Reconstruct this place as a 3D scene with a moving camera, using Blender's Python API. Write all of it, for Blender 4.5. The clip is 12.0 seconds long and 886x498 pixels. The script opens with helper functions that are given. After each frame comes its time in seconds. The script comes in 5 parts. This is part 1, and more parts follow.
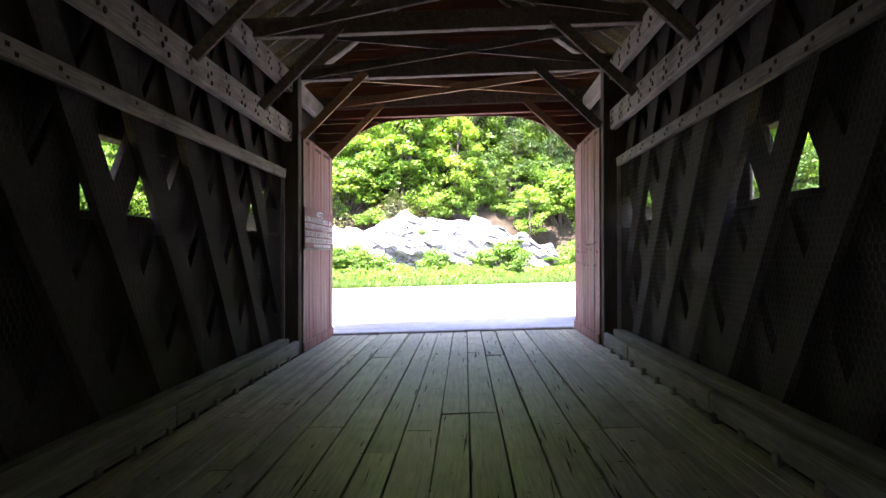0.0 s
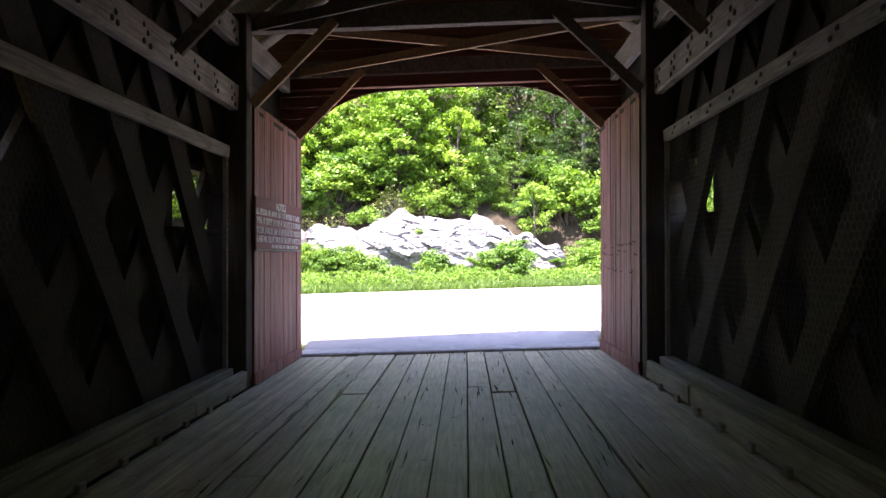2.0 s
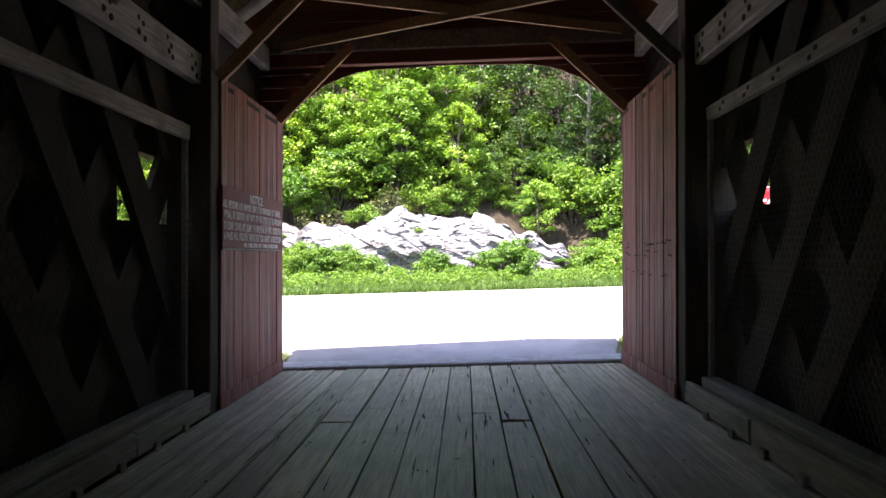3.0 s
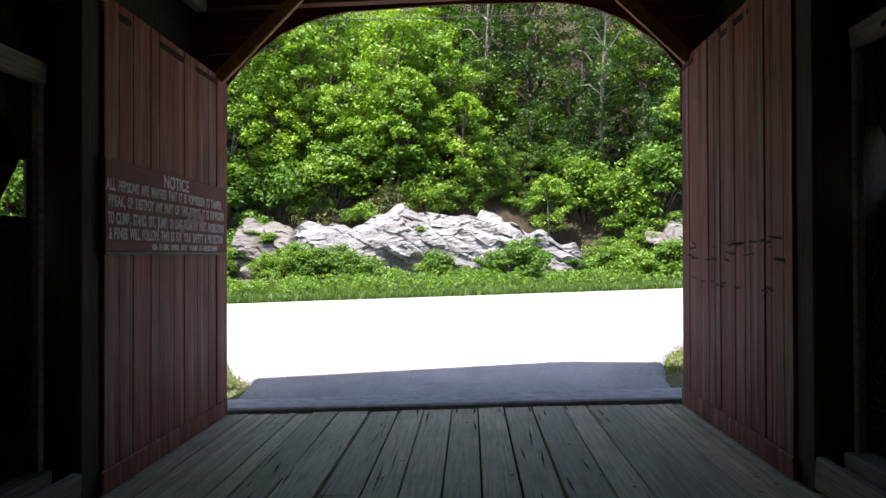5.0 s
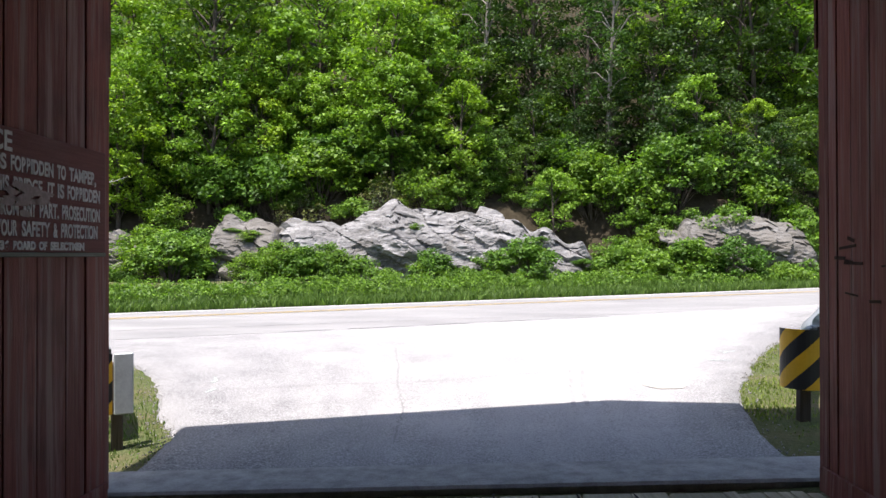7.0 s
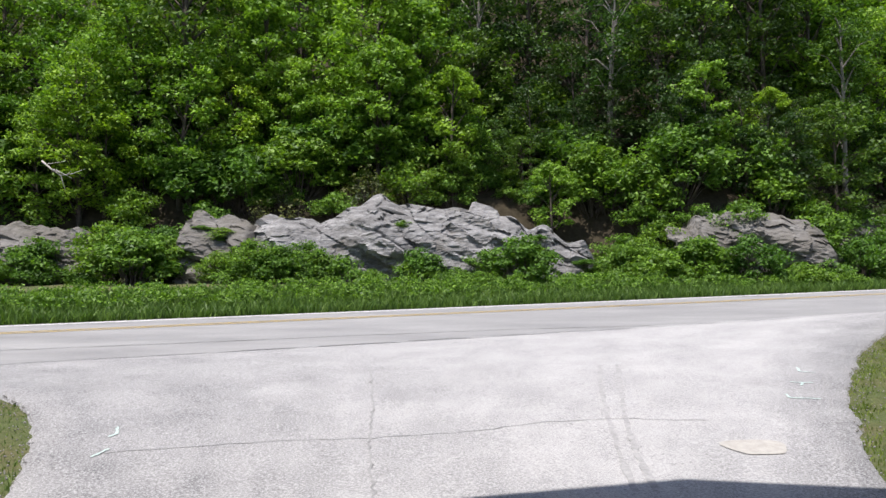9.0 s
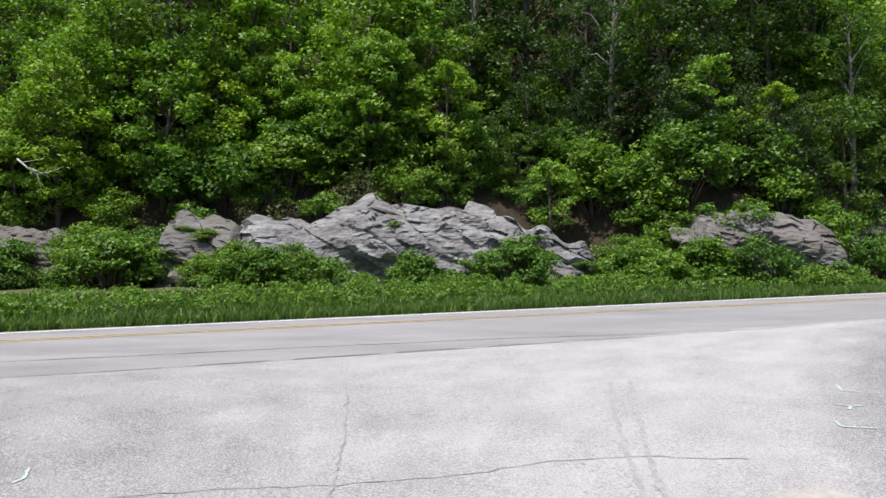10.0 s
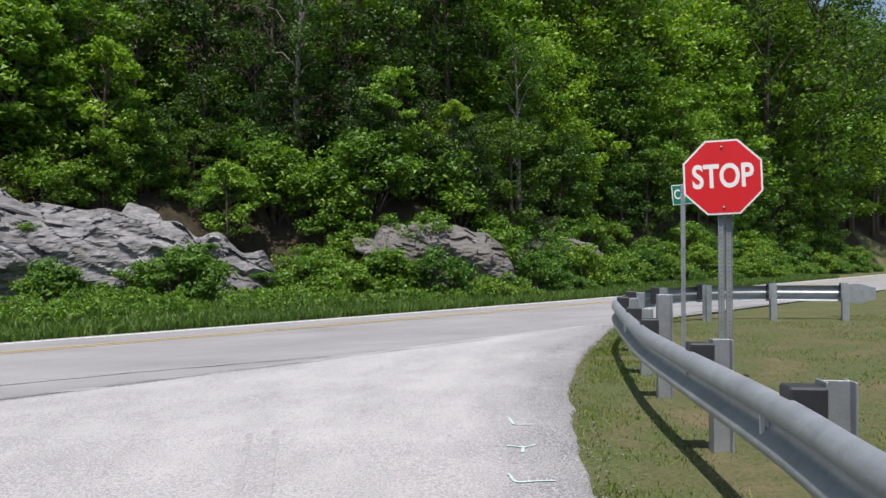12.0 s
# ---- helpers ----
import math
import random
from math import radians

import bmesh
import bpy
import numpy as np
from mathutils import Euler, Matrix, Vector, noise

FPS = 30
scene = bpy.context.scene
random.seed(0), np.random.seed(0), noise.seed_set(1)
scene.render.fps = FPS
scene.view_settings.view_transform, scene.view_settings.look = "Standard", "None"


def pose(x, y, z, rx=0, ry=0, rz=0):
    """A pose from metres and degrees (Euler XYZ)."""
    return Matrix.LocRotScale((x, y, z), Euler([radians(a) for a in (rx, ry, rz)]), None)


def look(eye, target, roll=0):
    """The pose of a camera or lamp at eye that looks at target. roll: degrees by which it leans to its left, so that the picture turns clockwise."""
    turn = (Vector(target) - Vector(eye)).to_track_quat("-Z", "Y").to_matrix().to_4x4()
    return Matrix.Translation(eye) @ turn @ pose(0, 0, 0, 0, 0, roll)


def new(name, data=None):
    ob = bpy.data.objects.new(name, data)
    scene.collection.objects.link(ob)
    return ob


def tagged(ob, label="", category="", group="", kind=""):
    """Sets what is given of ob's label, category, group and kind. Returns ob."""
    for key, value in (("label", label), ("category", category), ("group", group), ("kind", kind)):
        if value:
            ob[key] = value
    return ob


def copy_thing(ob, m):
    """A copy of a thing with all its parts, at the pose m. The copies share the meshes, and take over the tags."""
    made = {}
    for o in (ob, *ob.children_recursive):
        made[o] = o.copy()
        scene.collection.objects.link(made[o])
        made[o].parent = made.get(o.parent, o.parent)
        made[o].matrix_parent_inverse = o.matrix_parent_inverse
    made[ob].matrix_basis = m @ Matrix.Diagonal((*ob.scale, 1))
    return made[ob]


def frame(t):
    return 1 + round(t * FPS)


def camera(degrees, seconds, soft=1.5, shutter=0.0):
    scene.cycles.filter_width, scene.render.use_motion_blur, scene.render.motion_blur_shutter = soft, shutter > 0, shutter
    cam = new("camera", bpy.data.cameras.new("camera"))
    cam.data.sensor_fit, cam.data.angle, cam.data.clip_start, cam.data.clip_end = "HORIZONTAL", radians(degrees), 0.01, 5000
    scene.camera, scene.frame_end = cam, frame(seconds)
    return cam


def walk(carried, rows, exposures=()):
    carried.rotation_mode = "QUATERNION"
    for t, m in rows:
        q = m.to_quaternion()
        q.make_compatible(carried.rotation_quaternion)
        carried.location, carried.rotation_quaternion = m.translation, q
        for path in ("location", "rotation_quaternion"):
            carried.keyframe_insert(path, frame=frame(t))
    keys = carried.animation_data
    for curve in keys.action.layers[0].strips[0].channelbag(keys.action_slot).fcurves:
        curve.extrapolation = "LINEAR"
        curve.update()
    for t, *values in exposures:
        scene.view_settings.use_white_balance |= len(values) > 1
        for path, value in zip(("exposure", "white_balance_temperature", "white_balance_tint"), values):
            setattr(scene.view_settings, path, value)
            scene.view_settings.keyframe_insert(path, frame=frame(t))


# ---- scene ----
cam = camera(63.0, 12.0, soft=1.5)

PATH = [
    (0, (-0.007, 1.433, 1.505), (-0.067, 3.432, 1.522), -0.1),
    (0.5, (-0.028, 2.074, 1.524), (-0.091, 4.073, 1.543), -0.0),
    (1, (0.007, 2.764, 1.529), (-0.056, 4.763, 1.547), -0.2),
    (1.5, (-0.002, 3.422, 1.539), (-0.066, 5.421, 1.559), 0.0),
    (2, (0.013, 4.111, 1.538), (-0.049, 6.11, 1.557), -0.1),
    (2.5, (-0.023, 4.784, 1.547), (-0.083, 6.783, 1.566), 0.1),
    (3, (-0.033, 5.474, 1.553), (-0.095, 7.473, 1.57), -0.0),
    (5, (-0.035, 8.038, 1.595), (-0.112, 10.037, 1.612), -0.2),
    (5.5, (-0.084, 8.701, 1.613), (-0.172, 10.699, 1.629), 0.0),
    (6, (-0.1, 9.388, 1.609), (-0.181, 11.386, 1.623), -0.0),
    (6.5, (-0.174, 10.058, 1.621), (-0.247, 12.057, 1.635), 0.1),
    (7, (-0.177, 10.729, 1.615), (-0.242, 12.727, 1.63), -0.1),
    (9, (-0.275, 13.349, 1.651), (-0.31, 15.349, 1.663), -0.1),
    (9.5, (-0.276, 14.003, 1.67), (-0.311, 16.003, 1.682), -0.1),
    (10, (-0.187, 14.595, 1.654), (-0.214, 16.594, 1.67), -0.2),
    (10.5, (-0.029, 15.18, 1.662), (0.046, 17.179, 1.682), -0.1),
    (11, (0.136, 15.663, 1.668), (0.454, 17.637, 1.695), -0.2),
    (11.5, (0.366, 16.152, 1.66), (0.796, 18.105, 1.687), 0.0),
    (12, (0.725, 16.449, 1.682), (1.507, 18.289, 1.725), 0.1),
]
EXPOSURES = [(0.0, 3.9, 6350, 35), (1.0, 3.62, 6350, 35), (1.5, 3.38, 6400, 34), (2.5, 2.88, 6500, 32), (3.2, 2.6, 6550, 27), (4.8, 1.8, 6600, 20), (5.5, 1.6, 6600, 18), (6.5, 1.3, 6600, 17), (7.2, 1.1, 6600, 16), (8.8, 0.65, 6550, 14), (9.5, 0.52, 6500, 14), (10.5, 0.45, 6500, 14), (12.0, 0.33, 6500, 14)]
UNIT = 0.8      # metres to one unit of the plan in which everything below is laid out
walk(cam, [(t, look(Vector(eye) * UNIT, Vector(target) * UNIT, roll)) for t, eye, target, roll in PATH], EXPOSURES)

# ---- world, sun ----
SUN_DIR = Vector((0.22, 0.31, -1.0)).normalized()      # the way the sunlight travels
world = bpy.data.worlds.new("sky")
scene.world = world
world.use_nodes = True
wn = world.node_tree.nodes
sky = wn.new("ShaderNodeTexSky")
sky.sky_type, sky.sun_disc = "NISHITA", False
sky.dust_density = 1.6
sky.sun_elevation = math.asin(-SUN_DIR.z)
sky.sun_rotation = math.atan2(-SUN_DIR.x, -SUN_DIR.y)
world.node_tree.links.new(sky.outputs[0], wn["Background"].inputs[0])
wn["Background"].inputs[1].default_value = 0.11
sun_data = bpy.data.lights.new("sun", "SUN")
sun_data.energy, sun_data.angle, sun_data.color = 4.2, radians(0.6), (1.0, 0.965, 0.915)
sun = new("sun", sun_data)
sun.matrix_world = look((0, 0, 60), Vector((0, 0, 60)) + SUN_DIR)


# ---- materials ----
def mat_base(name, rough=0.8, metal=0.0, spec=0.3):
    m = bpy.data.materials.new(name)
    m.use_nodes = True
    nt = m.node_tree
    b = nt.nodes["Principled BSDF"]
    b.inputs["Roughness"].default_value = rough
    b.inputs["Metallic"].default_value = metal
    b.inputs["Specular IOR Level"].default_value = spec
    return m, nt, b


def stretched(nt, sx, sy, sz, shuffle=True):
    """Object coordinates scaled per axis, shifted at random per object."""
    tc = nt.nodes.new("ShaderNodeTexCoord")
    mp = nt.nodes.new("ShaderNodeMapping")
    mp.inputs["Scale"].default_value = (sx, sy, sz)
    nt.links.new(tc.outputs["Object"], mp.inputs["Vector"])
    if shuffle:
        oi = nt.nodes.new("ShaderNodeObjectInfo")
        mul = nt.nodes.new("ShaderNodeMath")
        mul.operation = "MULTIPLY"
        mul.inputs[1].default_value = 37.0
        nt.links.new(oi.outputs["Random"], mul.inputs[0])
        nt.links.new(mul.outputs[0], mp.inputs["Location"])
    return mp.outputs[0]


def ramp(nt, fac, stops):
    r = nt.nodes.new("ShaderNodeValToRGB")
    e = r.color_ramp.elements
    while len(e) < len(stops):
        e.new(0.5)
    for el, (p, c) in zip(e, stops):
        el.position, el.color = p, (*c, 1)
    nt.links.new(fac, r.inputs[0])
    return r.outputs[0]


def mix(nt, fac, a, b, mode="MIX"):
    m = nt.nodes.new("ShaderNodeMix")
    m.data_type, m.blend_type = "RGBA", mode
    for sock, v in ((m.inputs[0], fac), (m.inputs[6], a), (m.inputs[7], b)):
        if isinstance(v, (int, float)):
            sock.default_value = v
        elif isinstance(v, tuple):
            sock.default_value = (*v, 1)
        else:
            nt.links.new(v, sock)
    return m.outputs[2]


def noise_tex(nt, vec, scale, detail=4, rough=0.6):
    n = nt.nodes.new("ShaderNodeTexNoise")
    n.inputs["Scale"].default_value, n.inputs["Detail"].default_value, n.inputs["Roughness"].default_value = scale, detail, rough
    nt.links.new(vec, n.inputs["Vector"])
    return n.outputs["Fac"]


def bump(nt, b, height, strength, dist=0.01):
    n = nt.nodes.new("ShaderNodeBump")
    n.inputs["Strength"].default_value, n.inputs["Distance"].default_value = strength, dist
    nt.links.new(height, n.inputs["Height"])
    nt.links.new(n.outputs[0], b.inputs["Normal"])


def wood(name, dark, light, axis, stain=(0.05, 0.045, 0.04), rough=0.85, stain_amount=0.5, worn=None):
    """Weathered sawn timber, the grain along axis (0 x, 1 y, 2 z; 3: fine in all)."""
    m, nt, b = mat_base(name, rough, 0, 0.25)
    sc = [(0.6, 14, 14), (14, 0.6, 14), (14, 14, 0.6), (7, 7, 7)][axis]
    v = stretched(nt, *sc)
    grain = noise_tex(nt, v, 3.2, 6, 0.65)
    col = ramp(nt, grain, [(0.32, dark), (0.68, light)])
    oi = nt.nodes.new("ShaderNodeObjectInfo")
    tint = ramp(nt, oi.outputs["Random"], [(0.0, (0.72, 0.72, 0.72)), (1.0, (1.12, 1.1, 1.06))])
    col = mix(nt, 1.0, col, tint, "MULTIPLY")
    big = noise_tex(nt, stretched(nt, 1, 1, 1, False), 1.7, 5, 0.6)
    spots = ramp(nt, big, [(0.5, (0, 0, 0)), (0.72, (1, 1, 1))])
    sm = nt.nodes.new("ShaderNodeMath")
    sm.operation = "MULTIPLY"
    sm.inputs[1].default_value = stain_amount
    nt.links.new(spots, sm.inputs[0])
    col = mix(nt, sm.outputs[0], col, stain)
    if worn:
        w = noise_tex(nt, stretched(nt, *[s * 0.35 for s in sc]), 2.6, 7, 0.7)
        wf = ramp(nt, w, [(0.5, (0, 0, 0)), (0.63, (1, 1, 1))])
        col = mix(nt, wf, col, worn)
    nt.links.new(col, b.inputs["Base Color"])
    bump(nt, b, grain, 0.55, 0.006)
    return m


def plain(name, col, rough=0.6, metal=0.0, var=0.25, scale=6.0, spec=0.4, bumpy=0.15):
    m, nt, b = mat_base(name, rough, metal, spec)
    v = stretched(nt, 1, 1, 1, False)
    n = noise_tex(nt, v, scale, 6, 0.65)
    d = tuple(c * (1 - var) for c in col)
    l = tuple(min(1, c * (1 + var)) for c in col)
    c1 = ramp(nt, n, [(0.3, d), (0.7, l)])
    n2 = noise_tex(nt, v, scale * 9, 4, 0.6)
    c2 = mix(nt, 0.25, c1, ramp(nt, n2, [(0.35, d), (0.65, l)]))
    nt.links.new(c2, b.inputs["Base Color"])
    if bumpy:
        bump(nt, b, n2, bumpy, 0.01)
    return m


def leaf_mat(name, dark, light):
    m, nt, b = mat_base(name, 0.55, 0, 0.35)
    g = nt.nodes.new("ShaderNodeNewGeometry")
    oi = nt.nodes.new("ShaderNodeObjectInfo")
    col = ramp(nt, g.outputs["Random Per Island"], [(0.0, dark), (0.55, tuple((a + c) / 2 for a, c in zip(dark, light))), (0.88, light), (1.0, tuple(1.25 * c for c in light))])
    tint = ramp(nt, oi.outputs["Random"], [(0.0, (0.58, 0.72, 0.74)), (0.5, (0.95, 1, 1)), (1.0, (1.22, 1.14, 0.85))])
    col = mix(nt, 1.0, col, tint, "MULTIPLY")
    nt.links.new(col, b.inputs["Base Color"])
    tr = nt.nodes.new("ShaderNodeBsdfTranslucent")
    nt.links.new(mix(nt, 1.0, col, (1.25, 1.35, 0.55), "MULTIPLY"), tr.inputs["Color"])
    ms = nt.nodes.new("ShaderNodeMixShader")
    ms.inputs[0].default_value = 0.35
    nt.links.new(b.outputs[0], ms.inputs[1])
    nt.links.new(tr.outputs[0], ms.inputs[2])
    nt.links.new(ms.outputs[0], nt.nodes["Material Output"].inputs["Surface"])
    return m


M_DECK = wood("deck_wood", (0.32, 0.272, 0.175), (0.61, 0.54, 0.385), 1, (0.22, 0.195, 0.11), 0.5, 0.5)
M_KERB = wood("kerb_wood", (0.18, 0.165, 0.125), (0.36, 0.33, 0.265), 1, (0.10, 0.09, 0.06), 0.85, 0.5)
M_BEAM = wood("beam_wood", (0.19, 0.165, 0.145), (0.44, 0.395, 0.355), 1, (0.06, 0.05, 0.045), 0.8, 0.7)
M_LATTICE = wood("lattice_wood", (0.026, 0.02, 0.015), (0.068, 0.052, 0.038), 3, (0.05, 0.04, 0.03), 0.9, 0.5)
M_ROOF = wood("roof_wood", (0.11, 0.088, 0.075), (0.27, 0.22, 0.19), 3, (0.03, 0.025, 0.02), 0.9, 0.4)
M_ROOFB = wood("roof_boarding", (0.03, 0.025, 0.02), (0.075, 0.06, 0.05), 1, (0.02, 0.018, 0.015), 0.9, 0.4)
# Lit copy of the roof wood, with light off the road in its colour.
M_BRACE_LIT = wood("brace_wood_lit", (0.36, 0.21, 0.11), (0.60, 0.38, 0.21), 3, (0.09, 0.06, 0.04), 0.8, 0.4)
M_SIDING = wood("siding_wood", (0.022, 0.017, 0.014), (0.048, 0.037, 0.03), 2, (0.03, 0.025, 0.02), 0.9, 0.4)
M_RED = wood("red_boards", (0.18, 0.045, 0.037), (0.33, 0.10, 0.082), 2, (0.085, 0.028, 0.024), 0.65, 0.7, worn=(0.31, 0.165, 0.145))
M_REDH = wood("red_portal_boards", (0.11, 0.034, 0.02), (0.22, 0.075, 0.045), 0, (0.05, 0.02, 0.015), 0.8, 0.4)
M_POST = wood("post_wood", (0.05, 0.04, 0.032), (0.12, 0.095, 0.075), 2, (0.03, 0.025, 0.02), 0.9, 0.4)
M_WIRE = plain("wire", (0.10, 0.09, 0.08), 0.7, 0.3, 0.3, 20, 0.4, 0)
M_STEEL = plain("galvanised_steel", (0.35, 0.38, 0.405), 0.5, 0.55, 0.22, 5, 0.5, 0.06)
M_BLOCK = plain("black_plastic", (0.035, 0.037, 0.042), 0.5, 0, 0.2, 8)
M_SCUFF = plain("splintered_wood", (0.075, 0.04, 0.03), 0.9, 0, 0.4, 20, 0.1, 0)
M_DARK = plain("dark_gap", (0.02, 0.018, 0.016), 0.95, 0, 0.3, 8)
M_SIGN_RED = plain("sign_red", (0.62, 0.018, 0.022), 0.45, 0, 0.05, 3, 0.4, 0)
M_WHITE = plain("sign_white", (0.80, 0.80, 0.78), 0.45, 0, 0.05, 3, 0.4, 0)
M_GREEN = plain("sign_green", (0.010, 0.20, 0.13), 0.45, 0, 0.05, 3, 0.4, 0)
M_YELLOW = plain("marker_yellow", (0.75, 0.42, 0.02), 0.5, 0, 0.12, 5, 0.4, 0)
M_BLACK = plain("marker_black", (0.02, 0.02, 0.02), 0.5, 0, 0.2, 5, 0.4, 0)
M_SIGNBOARD = wood("notice_board_paint", (0.16, 0.045, 0.04), (0.23, 0.075, 0.066), 1, (0.22, 0.12, 0.11), 0.7, 0.35)
M_LETTER = plain("letter_paint", (0.66, 0.58, 0.54), 0.75, 0, 0.3, 9, 0.3, 0)
M_SMEAR = plain("scratched_paint", (0.42, 0.30, 0.27), 0.8, 0, 0.35, 30, 0.2, 0)
M_BARK = plain("bark", (0.085, 0.07, 0.058), 0.9, 0, 0.4, 9, 0.2, 0.5)
M_BARK2 = plain("pale_bark", (0.20, 0.185, 0.165), 0.85, 0, 0.4, 7, 0.2, 0.4)
M_LEAF_A = leaf_mat("maple_leaf", (0.06, 0.135, 0.013), (0.235, 0.38, 0.042))
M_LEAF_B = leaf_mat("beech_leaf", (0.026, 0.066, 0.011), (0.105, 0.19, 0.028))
M_LEAF_C = leaf_mat("shrub_leaf", (0.045, 0.105, 0.013), (0.165, 0.29, 0.036))
M_GRASSB = leaf_mat("grass_blade", (0.042, 0.095, 0.018), (0.12, 0.205, 0.045))
M_DRYG = leaf_mat("dry_grass_blade", (0.08, 0.135, 0.028), (0.19, 0.25, 0.07))
M_CABLE = plain("cable", (0.03, 0.03, 0.03), 0.6, 0, 0.1, 5, 0.3, 0)
M_WLINE = plain("road_paint_white", (0.62, 0.62, 0.60), 0.7, 0, 0.25, 12, 0.3, 0)
M_YLINE = plain("road_paint_yellow", (0.40, 0.30, 0.13), 0.7, 0, 0.35, 12, 0.3, 0)
M_CONC = plain("concrete", (0.35, 0.345, 0.33), 0.95, 0, 0.38, 7, 0.15, 0.6)
M_DEAD = plain("bleached_wood", (0.45, 0.42, 0.38), 0.9, 0, 0.2, 9, 0.2, 0.2)
M_STONE = plain("chippings", (0.25, 0.243, 0.23), 0.9, 0, 0.4, 25, 0.2, 0)
M_SAND = plain("tan_sand", (0.385, 0.37, 0.34), 0.95, 0, 0.2, 12, 0.1, 0.2)
M_CRACK = plain("crack_dark", (0.275, 0.275, 0.273), 0.95, 0, 0.3, 8, 0.1, 0)
M_TYRE = plain("tyre_dust", (0.315, 0.313, 0.31), 0.9, 0, 0.3, 16, 0.2, 0)
M_MARK = plain("survey_paint", (0.42, 0.52, 0.49), 0.8, 0, 0.2, 30, 0.3, 0)


def make_asphalt():
    """Grey aggregate at the borders, whitened by dust that the traffic spreads along its lanes."""
    m, nt, b = mat_base("asphalt_dusty", 0.92, 0, 0.2)
    v = stretched(nt, 1, 1, 1, False)
    fine = noise_tex(nt, v, 55, 3, 0.75)
    mid = noise_tex(nt, v, 0.9, 6, 0.65)
    lane = nt.nodes.new("ShaderNodeAttribute")
    lane.attribute_name = "lane"
    sep = nt.nodes.new("ShaderNodeSeparateXYZ")
    nt.links.new(lane.outputs["Vector"], sep.inputs[0])
    flow = nt.nodes.new("ShaderNodeMapping")
    flow.inputs["Scale"].default_value = (9.0, 0.16, 1.0)
    nt.links.new(lane.outputs["Vector"], flow.inputs["Vector"])
    streak = noise_tex(nt, flow.outputs[0], 1.6, 7, 0.62)
    across = ramp(nt, sep.outputs["X"], [(0.0, (0.1, 0.1, 0.1)), (0.16, (0.3, 0.3, 0.3)), (0.42, (0.75, 0.75, 0.75)), (0.7, (1, 1, 1)), (0.86, (0.85, 0.85, 0.85)), (0.95, (0.25, 0.25, 0.25)), (1.0, (0.0, 0.0, 0.0))])
    wave = mix(nt, 0.5, ramp(nt, streak, [(0.3, (0, 0, 0)), (0.7, (1, 1, 1))]), ramp(nt, mid, [(0.3, (0, 0, 0)), (0.7, (1, 1, 1))]))
    far = nt.nodes.new("ShaderNodeMath")
    far.operation = "MULTIPLY"
    far.inputs[1].default_value = 1 / 41.72
    nt.links.new(sep.outputs["Y"], far.inputs[0])
    dust = mix(nt, 1.0, mix(nt, 0.55, across, wave), ramp(nt, far.outputs[0], [(0.6, (1, 1, 1)), (1.0, (0.55, 0.55, 0.55))]), "MULTIPLY")
    stone = ramp(nt, fine, [(0.34, (0.07, 0.07, 0.072)), (0.5, (0.20, 0.20, 0.204)), (0.66, (0.43, 0.43, 0.43))])
    pale = mix(nt, 0.5, (0.41, 0.405, 0.40), ramp(nt, fine, [(0.36, (0.22, 0.22, 0.22)), (0.62, (0.54, 0.535, 0.53))]))
    base = mix(nt, ramp(nt, dust, [(0.2, (0.0, 0.0, 0.0)), (0.85, (1, 1, 1))]), stone, pale)
    spot = noise_tex(nt, v, 22, 2, 0.5)
    base = mix(nt, ramp(nt, spot, [(0.64, (0, 0, 0)), (0.72, (0.6, 0.6, 0.6))]), base, (0.18, 0.18, 0.182))
    nt.links.new(base, b.inputs["Base Color"])
    bump(nt, b, fine, 0.5, 0.012)
    return m


def make_road():
    m, nt, b = mat_base("asphalt_road", 0.9, 0, 0.25)
    v = stretched(nt, 1, 1, 1, False)
    fine = noise_tex(nt, v, 60, 3, 0.7)
    mid = noise_tex(nt, stretched(nt, 0.25, 0.8, 1, False), 1.2, 5, 0.6)
    base = ramp(nt, mid, [(0.3, (0.20, 0.20, 0.202)), (0.7, (0.33, 0.328, 0.324))])
    base = mix(nt, 0.3, base, ramp(nt, fine, [(0.35, (0.1, 0.1, 0.1)), (0.65, (0.36, 0.36, 0.36))]))
    nt.links.new(base, b.inputs["Base Color"])
    bump(nt, b, fine, 0.4, 0.01)
    return m


def make_soil():
    m, nt, b = mat_base("grassy_soil", 0.95, 0, 0.15)
    v = stretched(nt, 1, 1, 1, False)
    n = noise_tex(nt, v, 1.1, 6, 0.65)
    f = noise_tex(nt, v, 24, 4, 0.7)
    base = ramp(nt, n, [(0.34, (0.16, 0.127, 0.075)), (0.46, (0.09, 0.102, 0.038)), (0.62, (0.06, 0.1, 0.027))])
    base = mix(nt, 0.4, base, ramp(nt, f, [(0.35, (0.05, 0.05, 0.025)), (0.65, (0.20, 0.18, 0.10))]))
    nt.links.new(base, b.inputs["Base Color"])
    bump(nt, b, f, 0.8, 0.03)
    return m


